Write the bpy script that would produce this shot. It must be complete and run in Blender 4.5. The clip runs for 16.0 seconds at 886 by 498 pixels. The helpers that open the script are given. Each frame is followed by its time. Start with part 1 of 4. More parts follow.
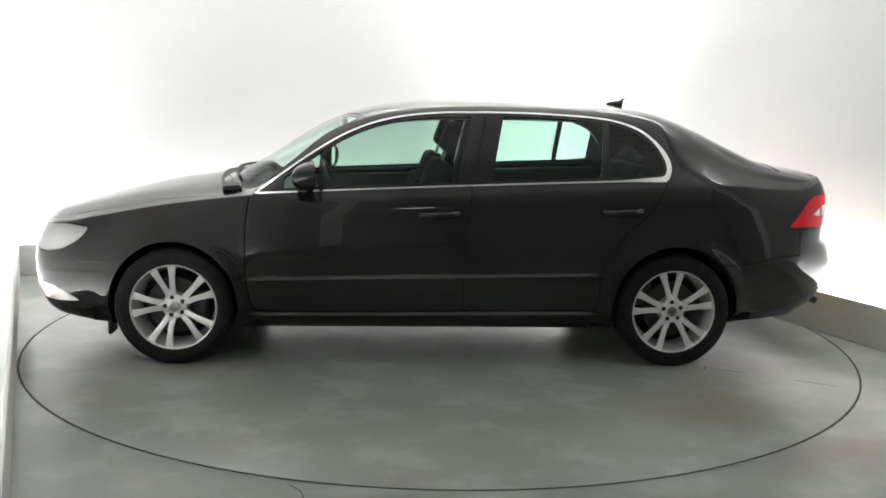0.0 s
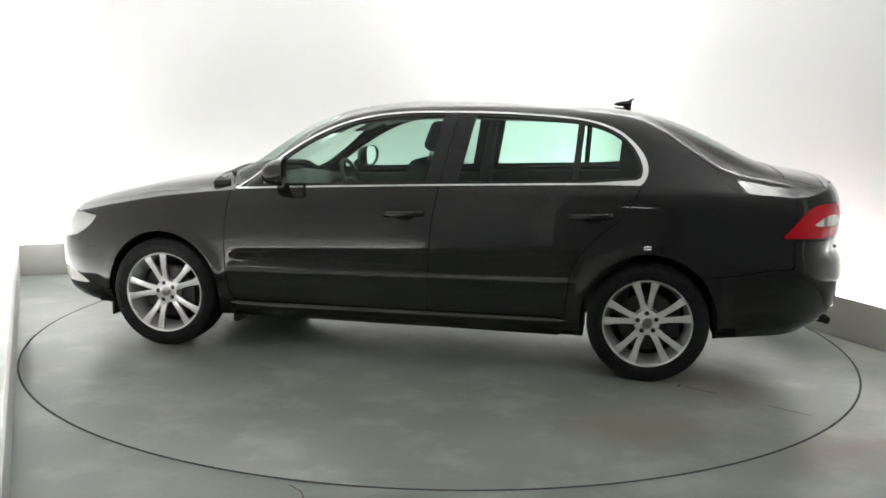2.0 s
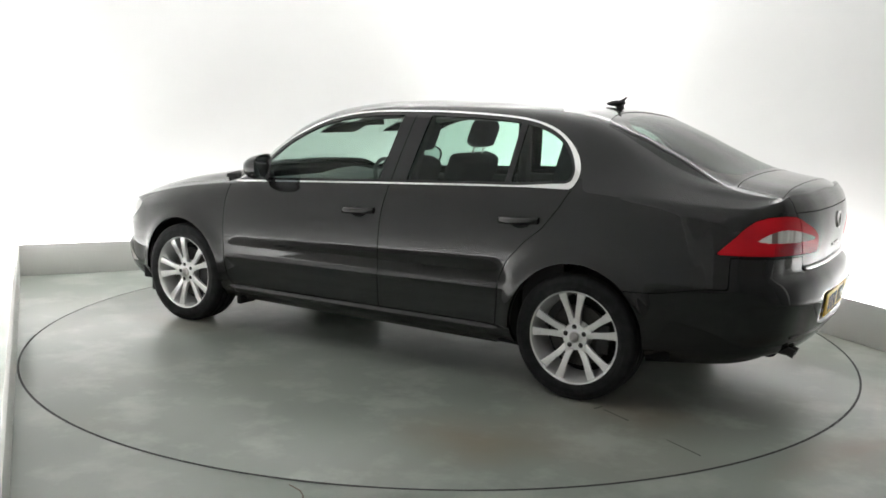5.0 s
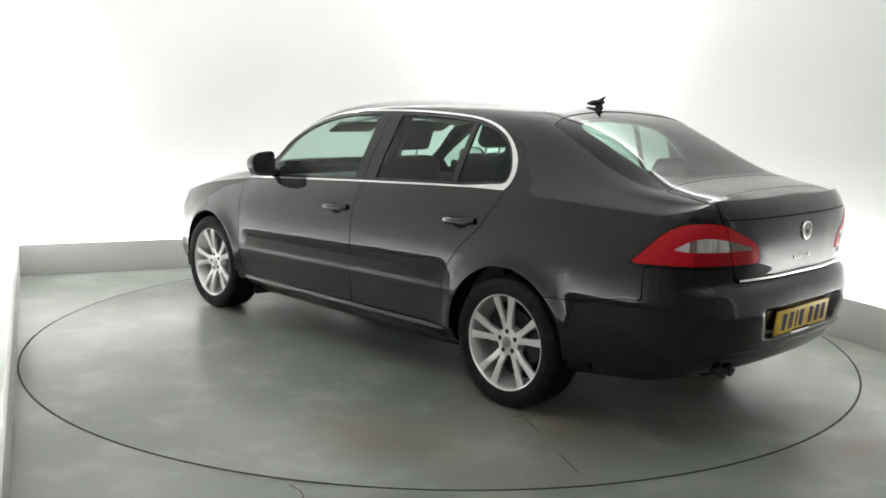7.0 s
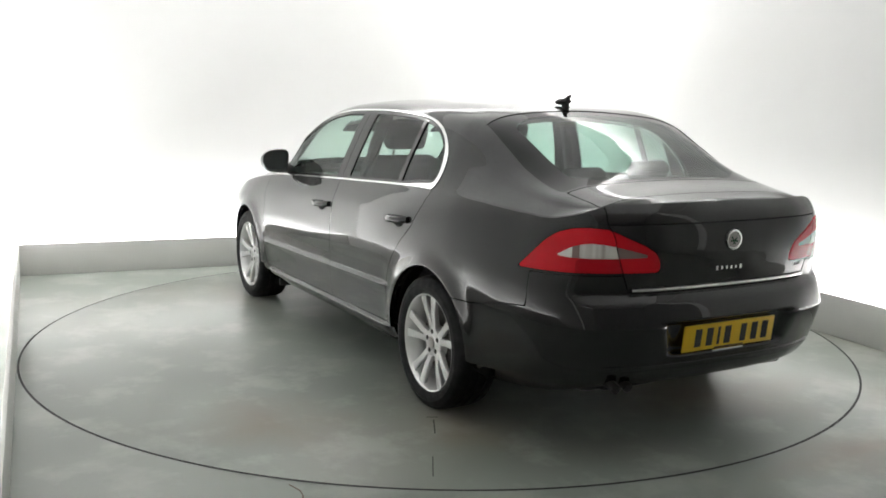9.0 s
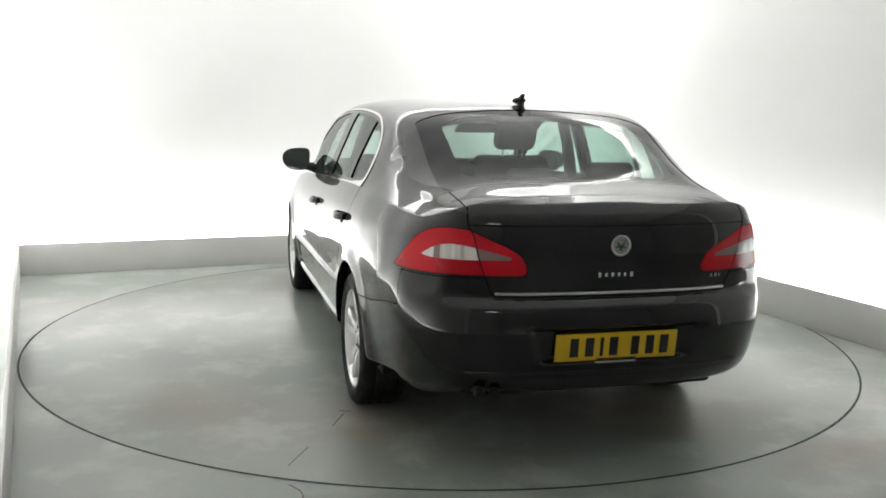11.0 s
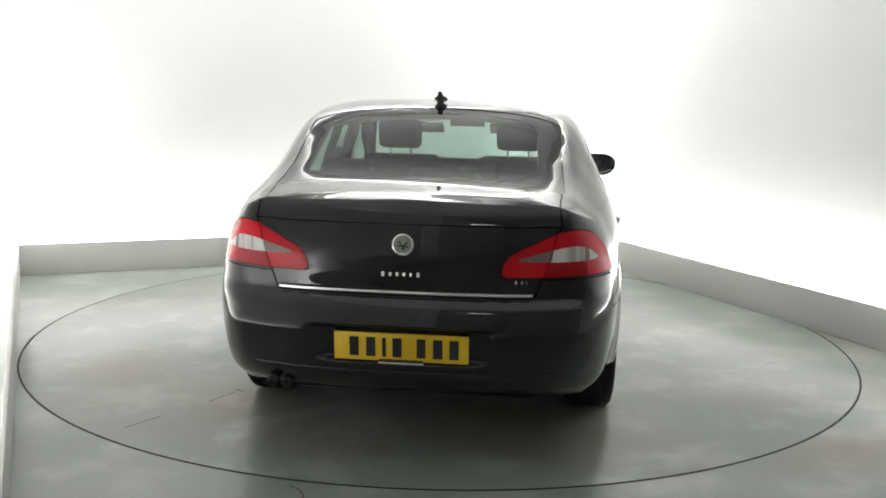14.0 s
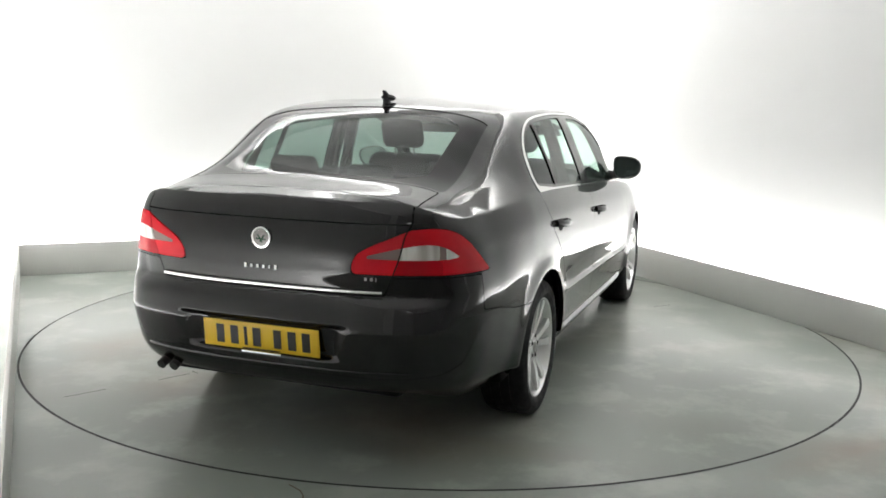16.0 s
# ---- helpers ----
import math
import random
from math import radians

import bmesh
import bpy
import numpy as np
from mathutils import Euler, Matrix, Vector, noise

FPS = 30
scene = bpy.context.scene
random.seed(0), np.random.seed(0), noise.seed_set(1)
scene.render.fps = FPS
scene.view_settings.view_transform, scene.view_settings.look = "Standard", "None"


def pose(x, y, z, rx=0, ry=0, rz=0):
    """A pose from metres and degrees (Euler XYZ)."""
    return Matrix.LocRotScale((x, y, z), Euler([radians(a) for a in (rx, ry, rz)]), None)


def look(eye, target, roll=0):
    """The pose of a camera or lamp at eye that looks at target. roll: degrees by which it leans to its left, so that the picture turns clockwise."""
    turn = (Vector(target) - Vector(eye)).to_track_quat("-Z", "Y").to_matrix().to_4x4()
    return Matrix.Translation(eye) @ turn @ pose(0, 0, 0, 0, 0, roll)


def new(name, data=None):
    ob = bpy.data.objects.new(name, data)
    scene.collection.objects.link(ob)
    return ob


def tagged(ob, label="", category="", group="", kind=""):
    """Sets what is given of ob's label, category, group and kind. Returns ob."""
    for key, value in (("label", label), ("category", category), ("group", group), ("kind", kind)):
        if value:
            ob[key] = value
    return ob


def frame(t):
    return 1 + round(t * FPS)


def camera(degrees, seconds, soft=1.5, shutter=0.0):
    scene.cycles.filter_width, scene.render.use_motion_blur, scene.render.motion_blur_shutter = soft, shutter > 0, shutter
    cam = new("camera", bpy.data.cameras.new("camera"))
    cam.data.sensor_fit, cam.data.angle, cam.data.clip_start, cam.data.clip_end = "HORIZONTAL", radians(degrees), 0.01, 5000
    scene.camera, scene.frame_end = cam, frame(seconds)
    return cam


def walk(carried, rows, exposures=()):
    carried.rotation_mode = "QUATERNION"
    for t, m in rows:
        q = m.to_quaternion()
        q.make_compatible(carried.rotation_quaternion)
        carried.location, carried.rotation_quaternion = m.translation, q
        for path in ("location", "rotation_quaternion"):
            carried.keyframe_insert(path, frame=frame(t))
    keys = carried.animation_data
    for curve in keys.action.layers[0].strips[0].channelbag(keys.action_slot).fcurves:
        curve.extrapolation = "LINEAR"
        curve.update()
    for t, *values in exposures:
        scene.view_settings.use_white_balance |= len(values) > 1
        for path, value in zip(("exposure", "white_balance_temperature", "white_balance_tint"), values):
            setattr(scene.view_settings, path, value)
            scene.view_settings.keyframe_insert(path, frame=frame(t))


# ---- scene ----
# A dark saloon car turns on a turntable in a white photo room; the camera stands still.
EYE = Vector((0.0, -5.7595, 1.4532))
AHEAD = Vector((0.000688, 0.987333, -0.158659))
ROLL = 1.298
cam = camera(52.06, 16.0, soft=1.7)
walk(cam, [(0.0, look(EYE, EYE + AHEAD * 10, ROLL)), (16.0, look(EYE, EYE + AHEAD * 10, ROLL))], exposures=[(0.0, 0.0), (16.0, 0.0)])

# the turntable: its radius, where the car stands on it, its turn in degrees
RING = 2.499
CAR_X, CAR_Y = 0.118, -0.090
AXIS_Y = -0.0485           # the axis of the turn lies a little before the ring's middle
BODY_LIFT = 0.0142
TURN_START, TURN_RATE = 183.33, -7.091
ROOM_TURN = 23.6            # the room's turn round the turntable's axis
WALL_H = 4.2

# ---- world and light ----
world = bpy.data.worlds.new("world")
scene.world = world
world.use_nodes = True
world.node_tree.nodes["Background"].inputs[0].default_value = (1, 1, 1, 1)
world.node_tree.nodes["Background"].inputs[1].default_value = 0.02


def area(name, m, sx, sy, watts, color=(1, 1, 1)):
    d = bpy.data.lights.new(name, "AREA")
    d.shape, d.size, d.size_y, d.energy, d.color = "RECTANGLE", sx, sy, watts, color
    ob = new(name, d)
    ob.matrix_world = m
    return ob


ROOM = pose(0, 0, 0, 0, 0, ROOM_TURN)


# ---- materials ----
def mat(name, color=(0.5, 0.5, 0.5), rough=0.5, metal=0.0, **more):
    m = bpy.data.materials.new(name)
    m.use_nodes = True
    b = m.node_tree.nodes["Principled BSDF"]
    b.inputs["Base Color"].default_value = (*color, 1)
    b.inputs["Roughness"].default_value = rough
    b.inputs["Metallic"].default_value = metal
    for k, v in more.items():
        b.inputs[k.replace("_", " ")].default_value = v
    return m


def node(m, kind, **settings):
    n = m.node_tree.nodes.new(kind)
    for k, v in settings.items():
        if k in n.inputs:
            n.inputs[k].default_value = v
    return n


def wire(m, a, b):
    m.node_tree.links.new(a, b)


def grain(m, scale, low, high, inp="Roughness", detail=4.0, coord="Object"):
    """Noise that varies one scalar input of the main shader between low and high."""
    t = node(m, "ShaderNodeTexCoord")
    n = node(m, "ShaderNodeTexNoise", Scale=scale, Detail=detail)
    r = node(m, "ShaderNodeMapRange")
    r.inputs["From Min"].default_value, r.inputs["From Max"].default_value = 0.3, 0.7
    r.inputs["To Min"].default_value, r.inputs["To Max"].default_value = low, high
    wire(m, t.outputs[coord], n.inputs["Vector"])
    wire(m, n.outputs["Fac"], r.inputs["Value"])
    wire(m, r.outputs["Result"], m.node_tree.nodes["Principled BSDF"].inputs[inp])
    return n


def bumpy(m, scale, strength, distance=0.002):
    t = node(m, "ShaderNodeTexCoord")
    n = node(m, "ShaderNodeTexNoise", Scale=scale, Detail=6.0)
    b = node(m, "ShaderNodeBump", Strength=strength, Distance=distance)
    wire(m, t.outputs["Object"], n.inputs["Vector"])
    wire(m, n.outputs["Fac"], b.inputs["Height"])
    wire(m, b.outputs["Normal"], m.node_tree.nodes["Principled BSDF"].inputs["Normal"])


def glass_mat(name, tint, ior=1.45, rough=0.0):
    """A thin tinted pane: clear to light, with the mirror gloss of glass."""
    m = bpy.data.materials.new(name)
    m.use_nodes = True
    nt = m.node_tree
    nt.nodes.remove(nt.nodes["Principled BSDF"])
    t = node(m, "ShaderNodeBsdfTransparent")
    t.inputs["Color"].default_value = (*tint, 1)
    g = node(m, "ShaderNodeBsdfGlossy", Roughness=rough)
    f = node(m, "ShaderNodeLayerWeight", Blend=0.5)      # gloss rises towards a grazing view
    p = node(m, "ShaderNodeMath")
    p.operation = "POWER"
    p.inputs[1].default_value = 4.6
    a = node(m, "ShaderNodeMath")
    a.operation = "MULTIPLY_ADD"
    a.inputs[1].default_value, a.inputs[2].default_value = 0.85, ((ior - 1) / (ior + 1)) ** 2 * 1.1
    wire(m, f.outputs["Facing"], p.inputs[0])
    wire(m, p.outputs[0], a.inputs[0])
    x = node(m, "ShaderNodeMixShader")
    wire(m, a.outputs[0], x.inputs[0])
    wire(m, t.outputs[0], x.inputs[1])
    wire(m, g.outputs[0], x.inputs[2])
    wire(m, x.outputs[0], nt.nodes["Material Output"].inputs["Surface"])
    return m


def floor_mat(name, rust):
    """Painted concrete: grey-green, with soft worn patches and faint brown stains."""
    m = mat(name, (0.25, 0.27, 0.25), 0.29, Specular_IOR_Level=0.38)
    b = m.node_tree.nodes["Principled BSDF"]
    t = node(m, "ShaderNodeTexCoord")
    big = node(m, "ShaderNodeTexNoise", Scale=1.3, Detail=1.5, Roughness=0.45)
    dirt = node(m, "ShaderNodeTexNoise", Scale=0.55, Detail=2.0)
    for n in (big, dirt):
        wire(m, t.outputs["Object"], n.inputs["Vector"])
    r1 = node(m, "ShaderNodeValToRGB")
    r1.color_ramp.elements[0].position, r1.color_ramp.elements[0].color = 0.30, (0.205, 0.229, 0.202, 1)
    r1.color_ramp.elements[1].position, r1.color_ramp.elements[1].color = 0.70, (0.274, 0.297, 0.266, 1)
    wire(m, big.outputs["Fac"], r1.inputs["Fac"])
    r3 = node(m, "ShaderNodeValToRGB")
    r3.color_ramp.elements[0].position, r3.color_ramp.elements[0].color = 0.52, (0, 0, 0, 1)
    r3.color_ramp.elements[1].position, r3.color_ramp.elements[1].color = 0.74, (rust, rust, rust, 1)
    wire(m, dirt.outputs["Fac"], r3.inputs["Fac"])
    mix = node(m, "ShaderNodeMixRGB")
    mix.inputs["Color2"].default_value = (0.20, 0.155, 0.11, 1)
    wire(m, r3.outputs["Color"], mix.inputs["Fac"])
    wire(m, r1.outputs["Color"], mix.inputs["Color1"])
    # pale scuffs where the paint has worn
    worn = node(m, "ShaderNodeTexNoise", Scale=2.6, Detail=5.0, Roughness=0.6)
    wire(m, t.outputs["Object"], worn.inputs["Vector"])
    edge = node(m, "ShaderNodeMapRange")
    edge.inputs["From Min"].default_value, edge.inputs["From Max"].default_value = 0.50, 0.64
    edge.inputs["To Min"].default_value, edge.inputs["To Max"].default_value = 0.0, 0.62
    wire(m, worn.outputs["Fac"], edge.inputs["Value"])
    pale = node(m, "ShaderNodeMixRGB")
    pale.inputs["Color2"].default_value = (0.36, 0.375, 0.34, 1)
    wire(m, edge.outputs["Result"], pale.inputs["Fac"])
    wire(m, mix.outputs["Color"], pale.inputs["Color1"])
    wire(m, pale.outputs["Color"], b.inputs["Base Color"])
    return m


def stain(m, x, y, sx, sy, amount):
    """A brown rust stain of uneven outline at one place of the surface."""
    b = m.node_tree.nodes["Principled BSDF"]
    old = b.inputs["Base Color"].links[0].from_socket
    t, mp = node(m, "ShaderNodeTexCoord"), node(m, "ShaderNodeMapping")
    mp.inputs["Location"].default_value = (-x / sx, -y / sy, 0)
    mp.inputs["Scale"].default_value = (1 / sx, 1 / sy, 0)
    n = node(m, "ShaderNodeTexNoise", Scale=1.6, Detail=5.0)
    d = node(m, "ShaderNodeVectorMath")
    d.operation = "LENGTH"
    wire(m, t.outputs["Object"], mp.inputs["Vector"])
    wire(m, mp.outputs["Vector"], d.inputs[0])
    wire(m, mp.outputs["Vector"], n.inputs["Vector"])
    add = node(m, "ShaderNodeMath")
    add.operation = "ADD"
    wire(m, d.outputs["Value"], add.inputs[0])
    wire(m, n.outputs["Fac"], add.inputs[1])
    r = node(m, "ShaderNodeMapRange")
    r.inputs["From Min"].default_value, r.inputs["From Max"].default_value = 0.55, 1.35
    r.inputs["To Min"].default_value, r.inputs["To Max"].default_value = amount, 0.0
    wire(m, add.outputs[0], r.inputs["Value"])
    mix = node(m, "ShaderNodeMixRGB")
    mix.inputs["Color2"].default_value = (0.21, 0.155, 0.105, 1)
    wire(m, r.outputs["Result"], mix.inputs["Fac"])
    wire(m, old, mix.inputs["Color1"])
    wire(m, mix.outputs["Color"], b.inputs["Base Color"])


M_FLOOR = floor_mat("painted_concrete", 0.35)
M_DISC = floor_mat("turntable_paint", 0.35)
stain(M_FLOOR, 0.90, -2.57, 0.75, 0.28, 0.65)
stain(M_FLOOR, 1.75, -2.1, 0.5, 0.4, 0.4)
stain(M_DISC, -1.75, -0.55, 0.6, 0.9, 0.6)
stain(M_DISC, -1.2, 1.55, 0.6, 0.45, 0.55)
stain(M_DISC, 1.5, 0.9, 0.8, 0.3, 0.35)
stain(M_DISC, -1.65, 0.79, 0.45, 0.32, 0.5)
M_GAP = mat("joint_rubber", (0.008, 0.008, 0.008), 0.7)
M_WALL = mat("white_wall_paint", (0.84, 0.84, 0.83), 0.8)
grain(M_WALL, 1.3, 0.7, 0.9)
bumpy(M_WALL, 80, 0.05, 0.001)
M_HALL = mat("pale_hall_paint", (0.74, 0.74, 0.73), 0.8)
grain(M_HALL, 2.0, 0.7, 0.9)
M_SKIRT = mat("grey_skirting_paint", (0.66, 0.655, 0.63), 0.5)
grain(M_SKIRT, 3.0, 0.45, 0.7)
# ceiling has an even glow of its own, added as fill light
M_CEIL = mat("ceiling_fill_glow", (0.75, 0.75, 0.74), 0.85, Emission_Color=(1, 1, 1, 1))
grain(M_CEIL, 0.6, 0.21, 0.27, "Emission Strength", 2.0)
M_DARK = mat("closing_wall_grey", (0.46, 0.46, 0.46), 0.9)
bumpy(M_DARK, 30, 0.3)
M_PAINT = mat("dark_brown_metallic_paint", (0.0036, 0.0029, 0.0030), 0.45, 0.0, Coat_Weight=1.0, Coat_Roughness=0.03, Coat_IOR=1.52)
M_PAINT.node_tree.nodes["Principled BSDF"].inputs["Specular IOR Level"].default_value = 0.1
grain(M_PAINT, 2.5, 0.022, 0.045, "Coat Roughness")
M_INNER = mat("inner_black", (0.006, 0.006, 0.006), 0.8, Specular_IOR_Level=0.2)
M_PLASTIC = mat("black_plastic", (0.010, 0.010, 0.010), 0.5)
grain(M_PLASTIC, 60, 0.42, 0.6)
M_GLOSSBLACK = mat("gloss_black", (0.012, 0.012, 0.013), 0.12)
M_FRIT = mat("black_glass_border", (0.006, 0.006, 0.006), 0.05, Specular_IOR_Level=0.22)
M_CHROME = mat("chrome", (0.85, 0.85, 0.84), 0.09, 1.0)
grain(M_CHROME, 20, 0.06, 0.14)
M_ALLOY = mat("alloy_silver", (0.90, 0.90, 0.89), 0.22, 0.55)
M_STEEL = mat("brake_steel", (0.30, 0.29, 0.28), 0.35, 1.0)
grain(M_STEEL, 50, 0.25, 0.5)
M_TYRE = mat("tyre_rubber", (0.010, 0.010, 0.0105), 0.75, Specular_IOR_Level=0.3)
grain(M_TYRE, 25, 0.6, 0.85)
bumpy(M_TYRE, 120, 0.2)
M_GLASS = glass_mat("green_tinted_glass", (0.62, 0.77, 0.70))
M_REARGLASS = glass_mat("green_tinted_rear_glass", (0.55, 0.71, 0.64))
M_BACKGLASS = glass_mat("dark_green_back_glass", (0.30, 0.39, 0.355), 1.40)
M_SCREEN = glass_mat("windscreen_glass", (0.78, 0.88, 0.83))
M_CLEAR = glass_mat("clear_lens", (0.92, 0.92, 0.92), 1.5)
M_RED = mat("red_lamp_lens", (0.62, 0.008, 0.018), 0.25, Coat_Weight=0.12, Coat_Roughness=0.03, Specular_IOR_Level=0.3)
bumpy(M_RED, 160, 0.06)
M_REDDARK = mat("dark_red_lens", (0.44, 0.005, 0.013), 0.22, Coat_Weight=0.12, Coat_Roughness=0.03, Specular_IOR_Level=0.3)
bumpy(M_REDDARK, 160, 0.08)
M_ROSELENS = mat("rose_lamp_lens", (0.27, 0.18, 0.17), 0.15, Coat_Weight=0.4, Coat_Roughness=0.05)
bumpy(M_ROSELENS, 90, 0.10)
M_WHITELENS = mat("pale_lamp_lens", (0.66, 0.62, 0.58), 0.15, Coat_Weight=0.4, Coat_Roughness=0.05)
_t, _n = node(M_WHITELENS, "ShaderNodeTexCoord"), node(M_WHITELENS, "ShaderNodeTexNoise", Scale=24.0, Detail=1.0)
_r = node(M_WHITELENS, "ShaderNodeValToRGB")
_map = node(M_WHITELENS, "ShaderNodeMapping")
_map.inputs["Scale"].default_value = (1.0, 1.0, 0.12)
_r.color_ramp.elements[0].position, _r.color_ramp.elements[0].color = 0.34, (0.50, 0.45, 0.42, 1)
_r.color_ramp.elements[1].position, _r.color_ramp.elements[1].color = 0.52, (0.84, 0.81, 0.78, 1)
wire(M_WHITELENS, _t.outputs["Object"], _map.inputs["Vector"])
wire(M_WHITELENS, _map.outputs["Vector"], _n.inputs["Vector"])
wire(M_WHITELENS, _n.outputs["Fac"], _r.inputs["Fac"])
wire(M_WHITELENS, _r.outputs["Color"], M_WHITELENS.node_tree.nodes["Principled BSDF"].inputs["Base Color"])
bumpy(M_WHITELENS, 140, 0.2)
M_CLOTH = mat("dark_grey_seat_cloth", (0.035, 0.036, 0.038), 0.9)
bumpy(M_CLOTH, 250, 0.4)
M_TRIM = mat("dark_grey_trim", (0.03, 0.03, 0.031), 0.65)
bumpy(M_TRIM, 200, 0.2)
M_YELLOW = mat("yellow_plate", (0.80, 0.52, 0.02), 0.35)
grain(M_YELLOW, 40, 0.28, 0.45)
M_INK = mat("black_ink", (0.015, 0.013, 0.012), 0.5)
M_GREEN = mat("dark_green_enamel", (0.03, 0.09, 0.05), 0.2)


# ---- mesh helpers ----
def mesh_ob(name, verts, faces, material, parent=None, label="", smooth=True):
    me = bpy.data.meshes.new(name)
    me.from_pydata([tuple(v) for v in verts], [], [tuple(f) for f in faces])
    me.materials.append(material)
    if smooth:
        me.polygons.foreach_set("use_smooth", [True] * len(me.polygons))
    me.update()
    ob = new(name, me)
    ob.parent = parent
    return tagged(ob, label)


def part(name, bm, material, parent, label="", smooth_deg=35):
    """Links a bmesh as one mesh object under a thing or under a part."""
    bmesh.ops.recalc_face_normals(bm, faces=bm.faces[:])
    me = bpy.data.meshes.new(name)
    bm.to_mesh(me)
    bm.free()
    me.materials.append(material)
    me.polygons.foreach_set("use_smooth", [True] * len(me.polygons))
    me.set_sharp_from_angle(angle=radians(smooth_deg))
    ob = new(name, me)
    ob.parent = parent
    return tagged(ob, label)


def box(bm, x0, x1, y0, y1, z0, z1, bevel=0.0, m=None, seg=2):
    r = bmesh.ops.create_cube(bm, size=1.0, matrix=Matrix.Translation(((x0 + x1) / 2, (y0 + y1) / 2, (z0 + z1) / 2)) @ Matrix.Diagonal((x1 - x0, y1 - y0, z1 - z0, 1)))
    vs = r["verts"]
    if bevel:
        es = list({e for v in vs for e in v.link_edges})
        r2 = bmesh.ops.bevel(bm, geom=es, offset=bevel, segments=seg, profile=0.5, affect="EDGES")
        vs = list({v for f in r2["faces"] for v in f.verts} | {v for v in vs if v.is_valid})
    if m is not None:
        bmesh.ops.transform(bm, matrix=m, verts=vs)
    return vs


def lathe(bm, profile, n=48, m=None):
    """Turns (radius, height) pairs round the y axis."""
    rings = []
    for r, h in profile:
        rings.append([bm.verts.new((r * math.cos(2 * math.pi * i / n), h, r * math.sin(2 * math.pi * i / n))) for i in range(n)])
    for a, b in zip(rings, rings[1:]):
        for i in range(n):
            bm.faces.new((a[i], a[(i + 1) % n], b[(i + 1) % n], b[i]))
    vs = [v for r in rings for v in r]
    if m is not None:
        bmesh.ops.transform(bm, matrix=m, verts=vs)
    return vs


def tube(bm, pts, r, n=10):
    """A round bar along the points."""
    pts = [Vector(p) for p in pts]
    rings = []
    for i, p in enumerate(pts):
        d = (pts[min(i + 1, len(pts) - 1)] - pts[max(i - 1, 0)]).normalized()
        a = d.orthogonal().normalized()
        if abs(d.z) < 0.95:
            a = d.cross(Vector((0, 0, 1))).normalized()
        b = d.cross(a)
        rr = r[i] if isinstance(r, (list, tuple)) else r
        rings.append([bm.verts.new(p + rr * (a * math.cos(2 * math.pi * k / n) + b * math.sin(2 * math.pi * k / n))) for k in range(n)])
    for a, b in zip(rings, rings[1:]):
        for k in range(n):
            bm.faces.new((a[k], a[(k + 1) % n], b[(k + 1) % n], b[k]))
    bm.faces.new(rings[0][::-1])
    bm.faces.new(rings[-1])


# ---- the room ----
def slab(name, x0, x1, y0, y1, z0, z1, material, label, bevel=0.0, category="wall"):
    bm = bmesh.new()
    box(bm, x0, x1, y0, y1, z0, z1, bevel)
    ob = part(name, bm, material, None, label)
    ob.matrix_world = ROOM
    return tagged(ob, label, category, kind="structure")


XR, XL, YB, YF = 2.405, -2.567, 2.683, -8.2      # room's inner faces in its own turn
TR = 0.26                # the trough for the strip lights, between upstand and wall
YO = -4.6                # the white walls end here; a dark hall follows, where the camera stands
slab("wall_back", XL - 0.5, XR + 0.5, YB + TR, YB + TR + 0.2, 0.0, WALL_H, M_WALL, "white painted studio back wall lit from below")
slab("wall_right", XR + TR, XR + TR + 0.2, YO, YB + TR, 0.0, WALL_H, M_WALL, "white painted studio side wall lit from below")
slab("wall_left", XL - TR - 0.2, XL - TR, YO, YB + TR, 0.0, WALL_H, M_WALL, "white painted studio side wall lit from below")
slab("wall_hall_right", XR, XR + 0.5, YF, YO, 0.0, WALL_H, M_HALL, "pale grey hall wall beside the opening")
slab("wall_hall_left", XL - 0.5, XL, YF, YO, 0.0, WALL_H, M_HALL, "pale grey hall wall beside the opening")
# added closing wall, never in view; its grey sets what the paint mirrors
slab("wall_front", XL - 0.5, XR + 0.5, YF - 0.2, YF, 0.0, WALL_H, M_DARK, "unseen grey wall added to close the space behind the camera")
slab("ceiling", XL - 0.5, XR + 0.5, YO, YB + 0.5, WALL_H, WALL_H + 0.2, M_CEIL, "white studio ceiling with an added even glow as fill light", category="ceiling")
slab("ceiling_hall", XL - 0.5, XR + 0.5, YF - 0.2, YO, WALL_H, WALL_H + 0.2, M_HALL, "pale grey hall ceiling", category="ceiling")
SK_H, SK_T = 0.254, 0.02
slab("baseboard_back", XL, XR, YB - SK_T, YB, 0.0, SK_H, M_SKIRT, "low grey-white upstand before the back wall", 0.003, "upstand")
slab("baseboard_right", XR - SK_T, XR, YO, YB - SK_T - 0.001, 0.0, SK_H + 0.012, M_SKIRT, "low grey-white upstand before the side wall", 0.003, "upstand")
upstand_left = slab("baseboard_left", XL, XL + SK_T, YO, YB - SK_T - 0.001, 0.0, SK_H, M_SKIRT, "low grey-white upstand before the side wall", 0.003, "upstand")
upstand_left.matrix_world = ROOM @ pose(XL, YB, 0, 0, 0, 0.8) @ pose(-XL, -YB, 0)      # runs slightly inwards towards the opening
slab("floor", XL - 0.5, XR + 0.5, YF - 0.2, YB + 0.5, -0.2, 0.0, M_FLOOR, "grey-green painted concrete floor with brown stains", category="floor")


